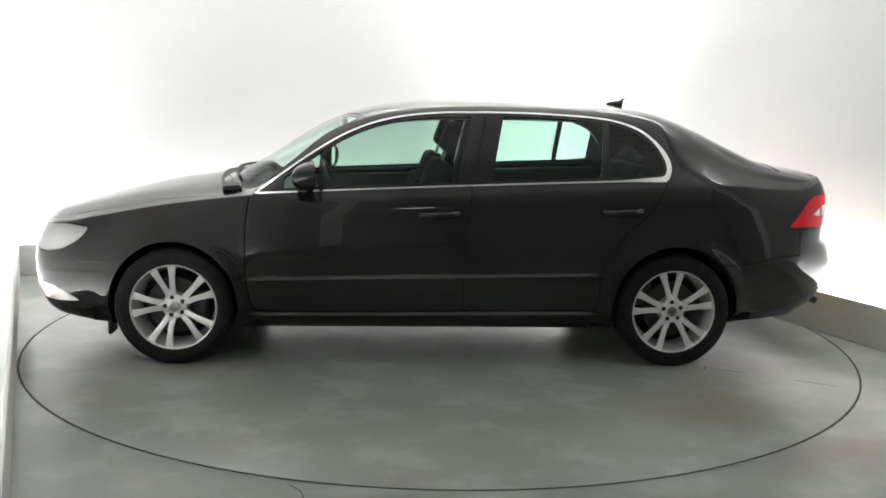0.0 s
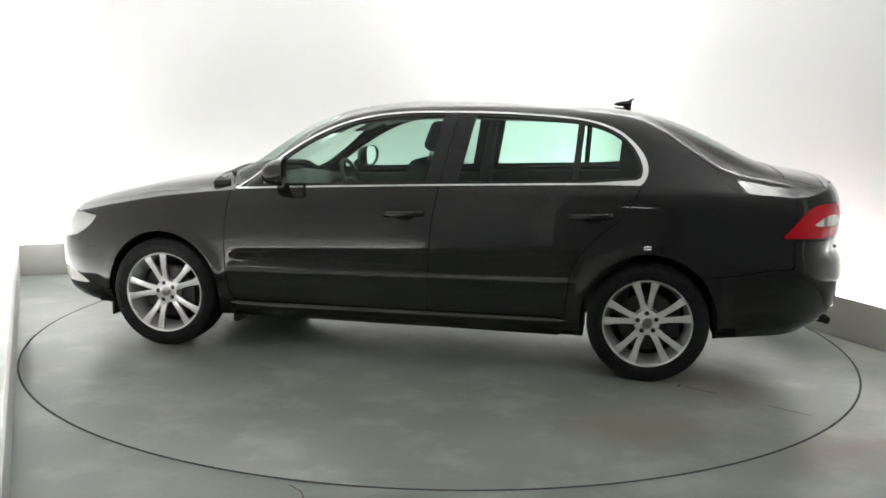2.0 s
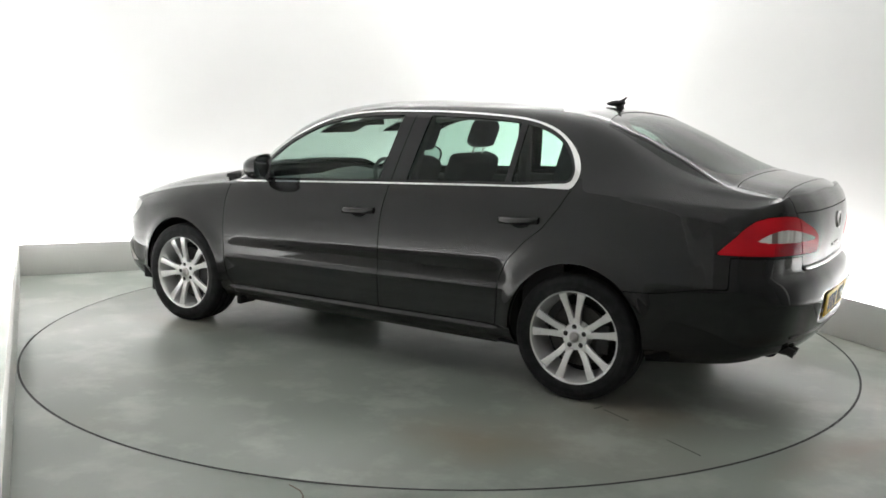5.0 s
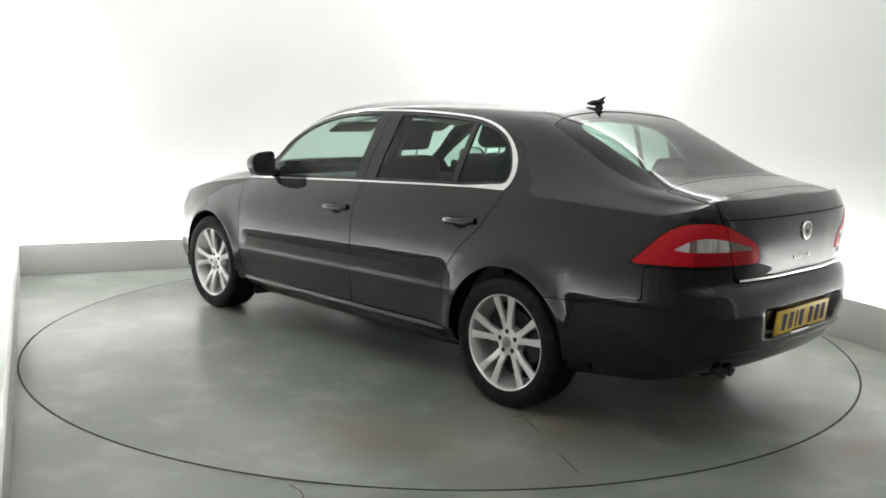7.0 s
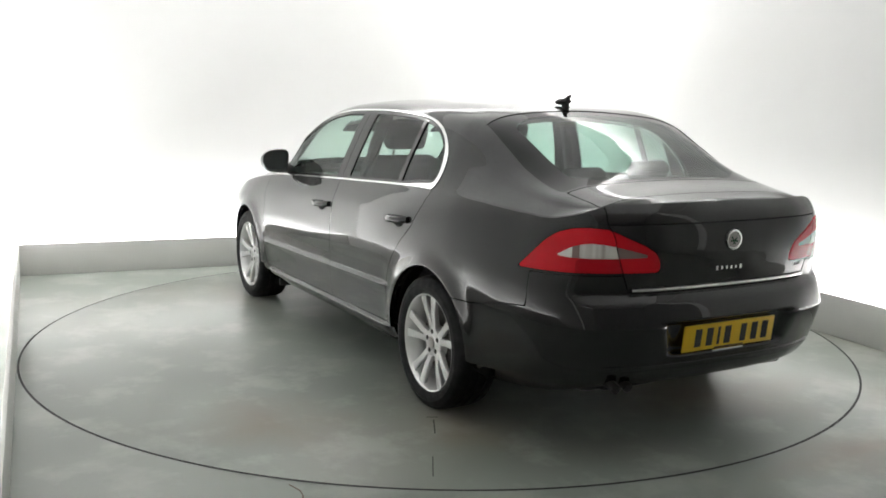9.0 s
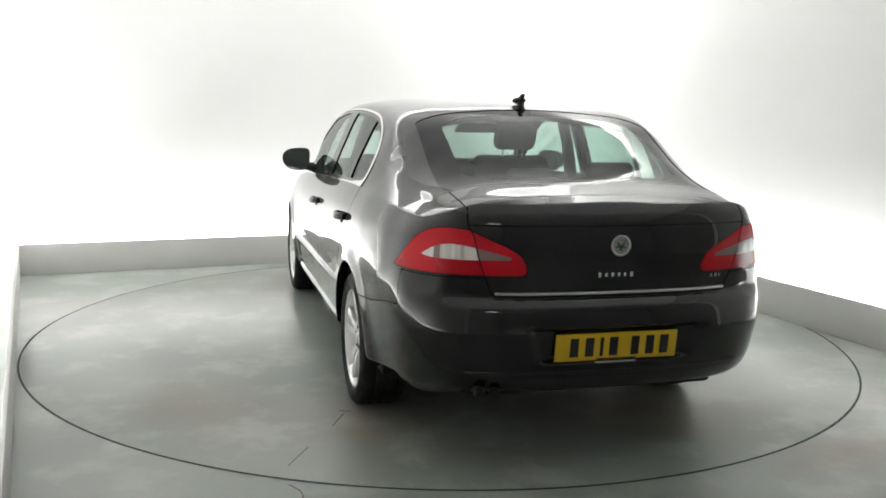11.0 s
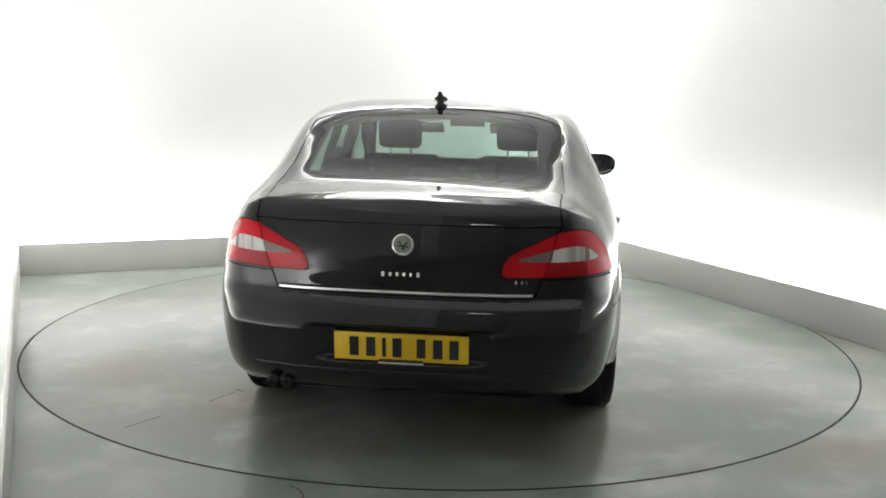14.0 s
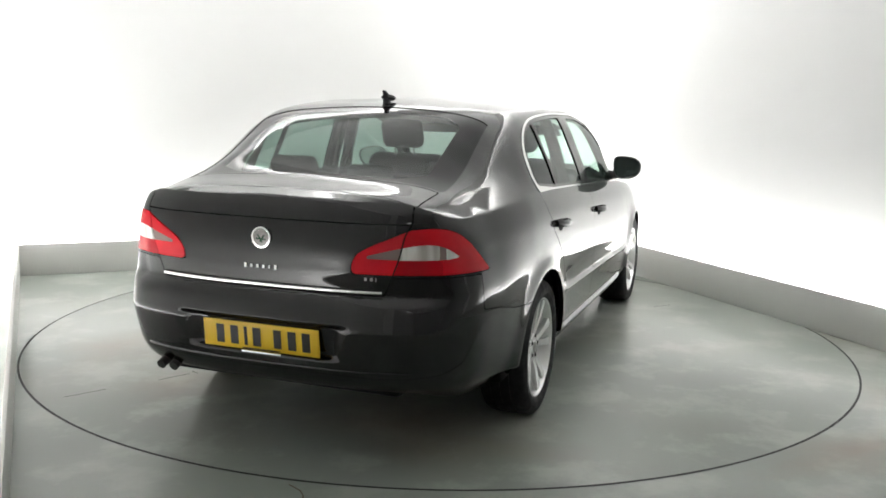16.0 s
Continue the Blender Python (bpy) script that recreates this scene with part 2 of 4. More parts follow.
def trough_light(x, y, turn, length, watts):
    """A strip light that lies in the trough and washes the wall from below."""
    top = tagged(new("strip_light"), "long white strip light lying in the trough behind the upstand", "strip light", "wall wash lights")
    top.matrix_world = ROOM @ pose(x, y, 0.0, 0, 0, turn)
    bm = bmesh.new()
    box(bm, -length / 2, length / 2, -0.06, 0.06, 0.0, 0.05, 0.006)
    part("housing", bm, M_ALLOY, top)
    bm = bmesh.new()
    box(bm, -length / 2 + 0.02, length / 2 - 0.02, -0.045, 0.045, 0.05, 0.062, 0.003)
    part("diffuser", bm, M_TUBE, top, "glowing white diffuser")
    area("strip_glow", ROOM @ pose(x, y, 0.075, 0, 0, turn) @ pose(0, 0, 0, 180, 0, 0), length - 0.1, 0.10, watts)


M_TUBE = mat("glowing_tube", (0.9, 0.9, 0.9), 0.5, Emission_Color=(1, 1, 1, 1), Emission_Strength=14.0)


def tube_light():
    """A short twin-tube light on the hall's wall behind the camera; it shows as two thin lines in the paint."""
    top = tagged(new("tube_light"), "small white twin-tube light in the dim hall", "tube light")
    top.matrix_world = pose(0.16, -6.6, WALL_H)
    bm = bmesh.new()
    box(bm, -0.32, 0.32, -0.10, 0.10, -0.86, -0.82, 0.006)
    for s in (-1, 1):
        tube(bm, [(s * 0.25, 0, -0.83), (s * 0.25, 0, 0.0)], 0.008, 8)
    part("housing", bm, M_ALLOY, top)
    for s in (-1, 1):
        bm = bmesh.new()
        tube(bm, [(-0.30, s * 0.055, -0.885), (0.30, s * 0.055, -0.885)], 0.019, 12)
        part("tube", bm, M_TUBE, top, "glowing white tube")


def top_fill_light(x, y, turn, length, watts):
    """An added, unseen strip light under the ceiling that brightens the wall from above."""
    top = tagged(new("strip_light"), "added white strip light under the ceiling that brightens the upper wall", "strip light", "wall wash lights")
    top.matrix_world = ROOM @ pose(x, y, WALL_H, 0, 0, turn)
    bm = bmesh.new()
    box(bm, -length / 2, length / 2, -0.06, 0.06, -0.05, 0.0, 0.006)
    part("housing", bm, M_ALLOY, top)
    bm = bmesh.new()
    box(bm, -length / 2 + 0.02, length / 2 - 0.02, -0.045, 0.045, -0.062, -0.05, 0.003)
    part("diffuser", bm, M_TUBE, top, "glowing white diffuser")
    area("strip_glow", ROOM @ pose(x, y, WALL_H - 0.075, 0, 0, turn), length - 0.1, 0.10, watts)


# unseen boards, added to keep these strips out of the car's reflections
slab("lamp_shield_back", XL - TR, XR + TR - 0.29, YB + TR - 0.29, YB + TR - 0.26, WALL_H - 0.55, WALL_H - 0.001, M_WALL, "added white board that hides the strip light from the car's paint", 0.003, "pelmet")
slab("lamp_shield_right", XR + TR - 0.29, XR + TR - 0.26, YO + 0.4, YB + TR - 0.26, WALL_H - 0.55, WALL_H - 0.001, M_WALL, "added white board that hides the strip light from the car's paint", 0.003, "pelmet")
WASH = 15.4          # watts for each metre
trough_light(-0.08, YB + TR - 0.09, 0, 5.1, 5.1 * WASH * 0.95)
trough_light(XL - TR + 0.09, -0.15, 90, 5.6, 5.6 * WASH * 0.36)
trough_light(XR + TR - 0.09, -0.15, 90, 5.6, 5.6 * WASH * 0.88)
top_fill_light(-0.15, YB + TR - 0.15, 0, 5.0, 5.0 * WASH * 1.45)
top_fill_light(XR + TR - 0.15, 0.1, 90, 4.6, 4.6 * WASH * 0.95)
tube_light()

# ---- the turntable ----
def turntable():
    top = tagged(new("turntable"), "round grey-green painted turntable disc flush with the floor", "turntable")
    n = 160
    bm = bmesh.new()
    lathe(bm, [(0.0001, 0.002), (RING - 0.010, 0.002), (RING - 0.006, 0.001), (RING - 0.006, -0.001)], n, pose(0, 0, 0, 90, 0, 0))
    part("disc", bm, M_DISC, top)
    for x0, y0, x1, y1, w in ((-1.49, 0.87, -1.65, 0.95, 0.005), (-1.88, 1.087, -2.06, 1.185, 0.004), (-1.447, 0.885, -1.470, 0.835, 0.006), (1.3, -1.2, 1.42, -1.31, 0.004)):
        bm = bmesh.new()
        a = math.atan2(y1 - y0, x1 - x0)
        box(bm, 0, math.hypot(x1 - x0, y1 - y0), -w / 2, w / 2, 0.0015, 0.0026, 0.0004, pose(x0, y0, 0, 0, 0, math.degrees(a)), 1)
        part("joint_mark", bm, M_GAP, top, "short dark joint line in the disc")
    return top


def ring_joint():
    bm = bmesh.new()
    lathe(bm, [(RING - 0.0058, -0.002), (RING - 0.0058, 0.0015), (RING + 0.0055, 0.0015), (RING + 0.0055, -0.002)], 160, pose(0, 0, 0, 90, 0, 0))
    ob = part("floor_joint", bm, M_GAP, None)
    return tagged(ob, "dark rubber joint round the turntable", "floor joint", kind="structure")


def floor_crack():
    bm = bmesh.new()
    tube(bm, [(-0.565, -2.50 + 0.02, -0.0012), (-0.54, -2.505, -0.0012), (-0.515, -2.53, -0.0012), (-0.497, -2.575, -0.0012), (-0.49, -2.66, -0.0012)], 0.003, 6)
    ob = part("floor_crack", bm, M_RUST, None)
    return tagged(ob, "thin brown crack in the painted floor", "floor crack", kind="structure")


M_RUST = mat("rust_brown", (0.14, 0.09, 0.06), 0.8)
floor_crack()
table = turntable()
ring_joint()
# ---- the car's body surface ----
M_BRIGHT = mat("bright_reflector", (0.55, 0.55, 0.54), 0.30, 0.4)
bumpy(M_BRIGHT, 45, 0.5, 0.01)
# car space: x forward from the middle of the wheelbase, y to its left, z up from the floor
def curve(xs, ys):
    """A smooth curve through the knots: cubic, with limited slopes."""
    xs, ys = np.array(xs, float), np.array(ys, float)
    h, d = np.diff(xs), np.diff(ys) / np.diff(xs)
    s = np.zeros_like(ys)
    s[0], s[-1] = d[0], d[-1]
    same = d[1:] * d[:-1] > 0
    w1, w2 = 2 * h[1:] + h[:-1], h[1:] + 2 * h[:-1]
    with np.errstate(divide="ignore", invalid="ignore"):
        s[1:-1] = np.where(same, (w1 + w2) / (w1 / d[:-1] + w2 / d[1:]), 0)

    def f(x):
        x = np.clip(np.asarray(x, float), xs[0], xs[-1])
        i = np.clip(np.searchsorted(xs, x) - 1, 0, len(h) - 1)
        t = (x - xs[i]) / h[i]
        return ((1 + 2 * t) * (1 - t) ** 2 * ys[i] + t * (1 - t) ** 2 * h[i] * s[i] + t * t * (3 - 2 * t) * ys[i + 1] + t * t * (t - 1) * h[i] * s[i + 1])
    return f


def smooth(a, b, x):
    t = np.clip((np.asarray(x, float) - a) / (b - a), 0, 1)
    return t * t * (3 - 2 * t)


# plan outline at the widest height, from the tail's middle round the left side to the nose
PLAN_X = [-2.47, -2.462, -2.428, -2.348, -2.195, -1.95, -1.6, -1.2, 0.0, 1.0, 1.4, 1.75, 2.0, 2.16, 2.26, 2.31, 2.325]
PLAN_Y = [0.0, 0.27, 0.50, 0.685, 0.802, 0.864, 0.893, 0.903, 0.905, 0.905, 0.895, 0.862, 0.795, 0.68, 0.50, 0.27, 0.0]
_px, _py = np.array(PLAN_X), np.array(PLAN_Y)
_s = np.concatenate([[0], np.cumsum(np.hypot(np.diff(_px), np.diff(_py)))])
ARC_END = _s[-1]


def hermite(knots, values, x, end0, end1):
    """Smooth curve with free slopes (not limited)."""
    d = np.gradient(values, knots)
    d[0], d[-1] = end0, end1
    i = np.clip(np.searchsorted(knots, x) - 1, 0, len(knots) - 2)
    h = knots[i + 1] - knots[i]
    t = (x - knots[i]) / h
    return ((1 + 2 * t) * (1 - t) ** 2 * values[i] + t * (1 - t) ** 2 * h * d[i] + t * t * (3 - 2 * t) * values[i + 1] + t * t * (t - 1) * h * d[i + 1])


def plan(s):
    return hermite(_s, _px, s, 0.0, 0.0), hermite(_s, _py, s, 1.0, -1.0)


# height of the shoulder: tail lip, rear wing, waistline, bonnet edge, nose
shoulder_x = curve([-2.40, -2.30, -2.15, -2.0, -1.7, -1.32, -0.8, -0.17, 0.64, 0.97, 1.4, 1.8, 2.0, 2.15, 2.3], [1.060, 1.02, 0.992, 0.998, 1.018, 1.028, 1.014, 0.985, 0.944, 0.922, 0.870, 0.795, 0.755, 0.735, 0.715])
bottom_x = curve([-2.45, -2.2, -1.85, -1.7, -0.9, 0.9, 1.75, 2.0, 2.3], [0.312, 0.268, 0.235, 0.225, 0.195, 0.185, 0.195, 0.22, 0.235])
inset_side = curve([0, 0.05, 0.090, 0.112, 0.128, 0.14, 0.25, 0.355, 0.378, 0.402, 0.47, 0.535, 0.57, 0.63, 0.71, 0.78, 0.86, 0.88, 0.95, 1.0], [0.115, 0.058, 0.034, 0.032, 0.047, 0.038, 0.022, 0.010, 0.000, 0.016, 0.0155, 0.0095, 0.0078, 0.0085, 0.0125, 0.0175, 0.0235, 0.0275, 0.047, 0.066])
inset_plain = curve([0, 0.06, 0.115, 0.25, 0.38, 0.50, 0.60, 0.70, 0.78, 0.86, 0.88, 0.95, 1.0], [0.115, 0.068, 0.045, 0.022, 0.0115, 0.0085, 0.0085, 0.0125, 0.0175, 0.0235, 0.0275, 0.047, 0.066])
inset_rear = curve([0.28, 0.33, 0.40, 0.45, 0.50, 0.545, 0.565, 0.60, 0.66, 0.69, 0.70, 0.80, 0.88, 0.94, 0.98, 1.02, 1.05, 1.08], [0.16, 0.085, 0.042, 0.028, 0.015, 0.004, 0.0, 0.006, 0.024, 0.050, 0.060, 0.052, 0.046, 0.050, 0.058, 0.074, 0.096, 0.125])
inset_nose = curve([0.2, 0.27, 0.36, 0.5, 0.62, 0.72, 0.80], [0.12, 0.05, 0.015, 0.0, 0.02, 0.07, 0.12])
ARCHES = ((1.392, 0.315, 0.352), (-1.386, 0.318, 0.358))

spine = curve([-2.44, -2.40, -2.25, -2.08, -1.96, -1.775, -1.59, -1.41, -1.23, -0.87, -0.34, 0.02, 0.2, 0.38, 0.556, 1.1, 1.2, 1.35, 1.64, 1.82, 2.0, 2.257, 2.32],
              [1.062, 1.066, 1.091, 1.119, 1.156, 1.246, 1.330, 1.392, 1.434, 1.461, 1.467, 1.453, 1.434, 1.402, 1.345, 1.03, 0.990, 0.965, 0.920, 0.880, 0.835, 0.755, 0.715])
RAIL_X = [-2.42, -2.2, -2.05, -1.94, -1.77, -1.6, -1.44, -1.3, -1.1, -0.8, -0.5, 0.0, 0.16, 0.32, 0.47, 0.62, 0.77, 0.96, 1.1, 1.4, 1.8, 2.0, 2.2, 2.3]
rail_y = curve(RAIL_X, [0.54, 0.60, 0.628, 0.632, 0.632, 0.630, 0.628, 0.636, 0.650, 0.658, 0.660, 0.665, 0.672, 0.685, 0.705, 0.735, 0.768, 0.785, 0.775, 0.735, 0.655, 0.60, 0.48, 0.3])
rail_z = curve(RAIL_X, [1.045, 1.055, 1.075, 1.094, 1.144, 1.228, 1.312, 1.358, 1.382, 1.396, 1.402, 1.390, 1.370, 1.334, 1.272, 1.184, 1.082, 0.968, 0.935, 0.902, 0.835, 0.79, 0.74, 0.716])

NC, NA, NB = 240, 116, 36


def body_half():
    """The left half of the outer skin as a grid. Columns: x y z, normal, arc along the plan, share of the way up (over 1: above the shoulder)."""
    arc = np.linspace(0, ARC_END, NC)
    bx, by = plan(arc)
    e = 1e-3
    x1, y1 = plan(np.clip(arc + e, 0, ARC_END))
    x0, y0 = plan(np.clip(arc - e, 0, ARC_END))
    tx, ty = x1 - x0, y1 - y0
    ln = np.hypot(tx, ty)
    nx, ny = -ty / ln, tx / ln           # outward
    nx[0], ny[0], nx[-1], ny[-1] = -1, 0, 1, 0
    f = np.linspace(0, 1, NA)[None, :]
    zs, zb = shoulder_x(bx)[:, None], bottom_x(bx)[:, None]
    z = zb + f * (zs - zb)
    tail = (nx < 0)[:, None]
    side = np.where(tail, smooth(0.55, 0.985, np.abs(ny))[:, None], smooth(0.25, 0.92, np.abs(ny))[:, None])
    doors = (smooth(1.02, 0.90, bx) * smooth(-1.01, -0.90, bx))[:, None]     # the moulding runs along the doors only
    extra = smooth(-1.5, -2.05, bx)[:, None] * 0.030 * smooth(0.45, 1.0, f)
    a_s = (inset_side(f) * doors + inset_plain(f) * (1 - doors)) * (1 - 0.35 * smooth(1.3, 2.0, bx)[:, None] * (f < 0.5)) + extra
    a_e = np.where(tail, inset_rear(z), inset_nose(z))
    a = side * a_s + (1 - side) * a_e
    for ax, az, ar in ARCHES:
        d = np.hypot(bx[:, None] - ax, z - az) - ar
        lift = 0.016 * np.exp(-(d / 0.050) ** 2) * (np.abs(bx[:, None] - ax) < 0.6)
        flat = np.exp(-(np.maximum(d, 0) / 0.10) ** 2) * (np.abs(bx[:, None] - ax) < 0.7) * (z > 0.30)
        a = a * (1 - 0.5 * flat) - lift * side
    # recess for the number plate
    ax_ = np.abs(by)[:, None]
    rec = (1 - smooth(0.33, 0.40, ax_ + 0.35 * (0.58 - z))) * smooth(0.435, 0.455, z) * (1 - smooth(0.570, 0.592, z)) * (bx[:, None] < -2)
    a = a + 0.030 * rec
    ptx = bx[:, None] - nx[:, None] * a
    pty = by[:, None] - ny[:, None] * a
    pty[0], pty[-1] = 0, 0
    A = np.stack([ptx, np.maximum(pty, 0), z], -1)
    # upper part: cross-sections from the shoulder to the middle
    P0 = A[:, -1]
    X, Y0, Z0 = P0[:, 0], P0[:, 1], P0[:, 2]
    k = smooth(0.0, 0.42, Y0)
    ry = np.minimum(rail_y(X), 0.86 * Y0)
    rz = Z0 + (rail_z(X) - Z0) * k
    tz = Z0 + (spine(X) - Z0) * smooth(0.0, 0.25, Y0)
    cabin = smooth(1.0, 0.8, X) * smooth(-1.55, -1.35, X)
    my, mz = (Y0 + ry) / 2 + 0.016 * cabin, (Z0 + rz) / 2
    qy, qz = 0.80 * ry, rz + (0.60 + 0.06 * cabin) * (tz - rz)
    K = np.stack([np.stack([Y0, Z0], -1), np.stack([my, mz], -1), np.stack([ry, rz], -1), np.stack([qy, qz], -1), np.stack([0.4 * ry, rz + 0.92 * (tz - rz)], -1), np.stack([0 * Y0, tz], -1)], 1)
    knots = np.array([0, 0.22, 0.44, 0.60, 0.80, 1.0])
    v = np.linspace(0, 1, NB)[1:]
    B = np.zeros((NC, NB - 1, 3))
    for i in range(NC):
        B[i, :, 0] = X[i]
        for c in (0, 1):
            d = np.gradient(K[i, :, c], knots)
            d[-1] = 0 if c == 1 else d[-1]
            d[0] = (K[i, 1, c] - K[i, 0, c]) / 0.22
            B[i, :, c + 1] = hermite(knots, K[i, :, c], v, d[0], d[-1])
    B[:, -1, 1] = 0
    B[:, :, 1] = np.maximum(B[:, :, 1], 0)
    G = np.concatenate([A, B], 1)
    share = np.concatenate([np.repeat(f, NC, 0), 1 + np.repeat(v[None, :], NC, 0)], 1)
    du, dv = np.gradient(G, axis=0), np.gradient(G, axis=1)
    # at the shoulder of the cabin the skin has an edge; elsewhere it is smooth
    N = np.cross(du, dv)
    N /= np.linalg.norm(N, axis=-1, keepdims=True) + 1e-12
    bad = np.linalg.norm(np.cross(du, dv), axis=-1) < 1e-9
    N[bad] = (0, 0, 1)
    if N[NC // 2, NA // 2, 1] < 0:
        N = -N
    # the lid's and nose's narrow ends: normals from the slope of the spine
    gx = (spine(X + 0.03) - spine(X - 0.03)) / 0.06
    ana = np.stack([np.repeat(-gx[:, None], NB - 1, 1), 0.12 * B[:, :, 1] / np.maximum(Y0[:, None], 0.05), np.ones((NC, NB - 1))], -1)
    ana /= np.linalg.norm(ana, axis=-1, keepdims=True)
    w = (smooth(0.62, 0.40, Y0) * (np.abs(X) > 2.0))[:, None, None]
    N[:, NA:] = N[:, NA:] * (1 - w) + ana * w
    m = G[:, :, 1] < 1e-6
    N[m, 1] = 0
    N /= np.linalg.norm(N, axis=-1, keepdims=True) + 1e-12
    V = np.concatenate([G, N, np.repeat(arc[:, None], G.shape[1], 1)[..., None], share[..., None]], -1)
    rows = G.shape[1]
    V = V.reshape(-1, 8)
    F = []
    for i in range(NC - 1):
        for j in range(rows - 1):
            F.append((i * rows + j, i * rows + j + 1, (i + 1) * rows + j + 1, (i + 1) * rows + j))
    return V, F


def clip(shell, value):
    """Cuts a shell along value = 0: the pieces below and above zero."""
    V, F = shell
    if not len(F):
        return shell, shell
    val = value(V)
    sgn = val > 0
    vl, extra, made = list(val), [], {}
    low, high, n = [], [], len(V)
    for f in F:
        s = [sgn[i] for i in f]
        if not any(s):
            low.append(f)
        elif all(s):
            high.append(f)
        else:
            lo, hi = [], []
            m = len(f)
            for k in range(m):
                a, b = f[k], f[(k + 1) % m]
                (hi if sgn[a] else lo).append(a)
                if sgn[a] != sgn[b]:
                    key = (a, b) if a < b else (b, a)
                    if key not in made:
                        t = val[key[0]] / (val[key[0]] - val[key[1]])
                        made[key] = n + len(extra)
                        extra.append(V[key[0]] * (1 - t) + V[key[1]] * t)
                    lo.append(made[key])
                    hi.append(made[key])
            if len(lo) > 2:
                low.append(tuple(lo))
            if len(hi) > 2:
                high.append(tuple(hi))
    W = np.concatenate([V, np.array(extra)]) if extra else V
    return tidy(W, low), tidy(W, high)


def tidy(V, F):
    used = sorted({i for f in F for i in f})
    new_i = {o: k for k, o in enumerate(used)}
    return V[used] if used else V[:0], [tuple(new_i[i] for i in f) for f in F]


def cut_out(shell, value, gap=0.0022):
    """Takes a panel out of a shell, with a joint of twice the gap round it."""
    panel, _ = clip(shell, lambda V: value(V) + gap)
    _, rest = clip(shell, lambda V: value(V) - gap)
    return panel, rest


def outline(points):
    """Signed distance to a closed outline (below zero inside), for two columns of coordinates."""
    P = np.array(points, float)
    Q = np.roll(P, -1, 0)

    def f(u, v):
        best, inside = np.full(len(u), 1e9), np.zeros(len(u), bool)
        for (ax, ay), (bx, by) in zip(P, Q):
            dx, dy = bx - ax, by - ay
            t = np.clip(((u - ax) * dx + (v - ay) * dy) / (dx * dx + dy * dy + 1e-12), 0, 1)
            best = np.minimum(best, np.hypot(u - ax - t * dx, v - ay - t * dy))
            if dy:
                c = (ay > v) != (by > v)
                inside ^= c & (u < ax + (v - ay) * dx / dy)
        return np.where(inside, -best, best)
    return f


def push(shell, d):
    V, F = shell
    V = V.copy()
    V[:, :3] += V[:, 3:6] * d
    return V, F


def skin(name, shell, material, parent, mode="whole", label="", rim=0.012, lift=0.0):
    """A panel as mesh objects with edges turned inwards. mode whole: both halves in one mesh; left or right: one side's panel."""
    V, F = push(shell, lift) if lift else shell
    if not len(F):
        return None
    pos, nor, faces, fn = [], [], [], []
    count, edge = {}, {}
    for f in F:
        for k in range(len(f)):
            a, b = f[k], f[(k + 1) % len(f)]
            key = (a, b) if a < b else (b, a)
            count[key] = count.get(key, 0) + 1
            edge[key] = (a, b)
    rims = [edge[k] for k, c in count.items() if c == 1]
    if mode == "whole":
        rims = [(a, b) for a, b in rims if V[a, 1] > 1e-5 or V[b, 1] > 1e-5]
    for sy in ((1, -1) if mode == "whole" else (1,) if mode == "left" else (-1,)):
        base = len(pos)
        S = np.array([1, sy, 1])
        P, N = V[:, :3] * S, V[:, 3:6] * S
        pos += P.tolist()
        nor += N.tolist()
        for f in F:
            faces.append(tuple(base + i for i in (f if sy > 0 else f[::-1])))
        if rim:
            for a, b in rims:
                k = len(pos)
                q = [P[a], P[b], P[b] - N[b] * rim, P[a] - N[a] * rim]
                n = np.cross(q[1] - q[0], q[3] - q[0])
                n = n / (np.linalg.norm(n) + 1e-12) * (-1 if sy > 0 else 1)
                pos += [p.tolist() for p in q]
                nor += [n.tolist()] * 4
                faces.append((k, k + 1, k + 2, k + 3) if sy < 0 else (k + 3, k + 2, k + 1, k))
    ob = mesh_ob(name, pos, faces, material, parent, label)
    ob.data.normals_split_custom_set_from_vertices(nor)
    return ob


def both(name, shell, material, parent, label="", rim=0.012, lift=0.0):
    return [skin(name, shell, material, parent, side, label, rim, lift) for side in ("left", "right")]


# window outline in side view (x, z)
WIN_X = [0.955, 0.77, 0.62, 0.47, 0.32, 0.16, 0.0, -0.16, -0.5, -0.8, -0.98, -1.10, -1.19, -1.262, -1.315, -1.342, -1.347, -1.336]
WIN_Z = [0.932, 1.070, 1.174, 1.262, 1.324, 1.363, 1.383, 1.391, 1.395, 1.385, 1.370, 1.346, 1.310, 1.258, 1.200, 1.145, 1.100, 1.062]


def smooth_line(xs, zs, n=6):
    k = np.arange(len(xs), dtype=float)
    t = np.linspace(0, len(xs) - 1, (len(xs) - 1) * n + 1)
    X, Z = np.array(xs, float), np.array(zs, float)
    return list(zip(hermite(k, X, t, X[1] - X[0], X[-1] - X[-2]), hermite(k, Z, t, Z[1] - Z[0], Z[-1] - Z[-2])))


BELT = [(-1.318, 1.0345), (-1.1, 1.0315), (-0.8, 1.0195), (-0.17, 0.9905), (0.64, 0.9495), (0.94, 0.9295)]
win_f = outline(smooth_line(WIN_X, WIN_Z) + BELT)


def upper(V):
    return np.where(V[:, 7] >= 1.0 - 1e-9, 0.0, 0.05) + np.where(V[:, 1] > 0.40, 0.0, 0.3)


def win_value(V):
    return win_f(V[:, 0], V[:, 2]) + np.where(V[:, 1] > 0.5, 0, 0.3)


def arch_value(i, more=0.0):
    ax, az, ar = ARCHES[i]
    return lambda V: np.hypot(V[:, 0] - ax, (V[:, 2] - az) * 0.985) - ar - more + np.where(V[:, 1] > 0.4, 0, 1.0)


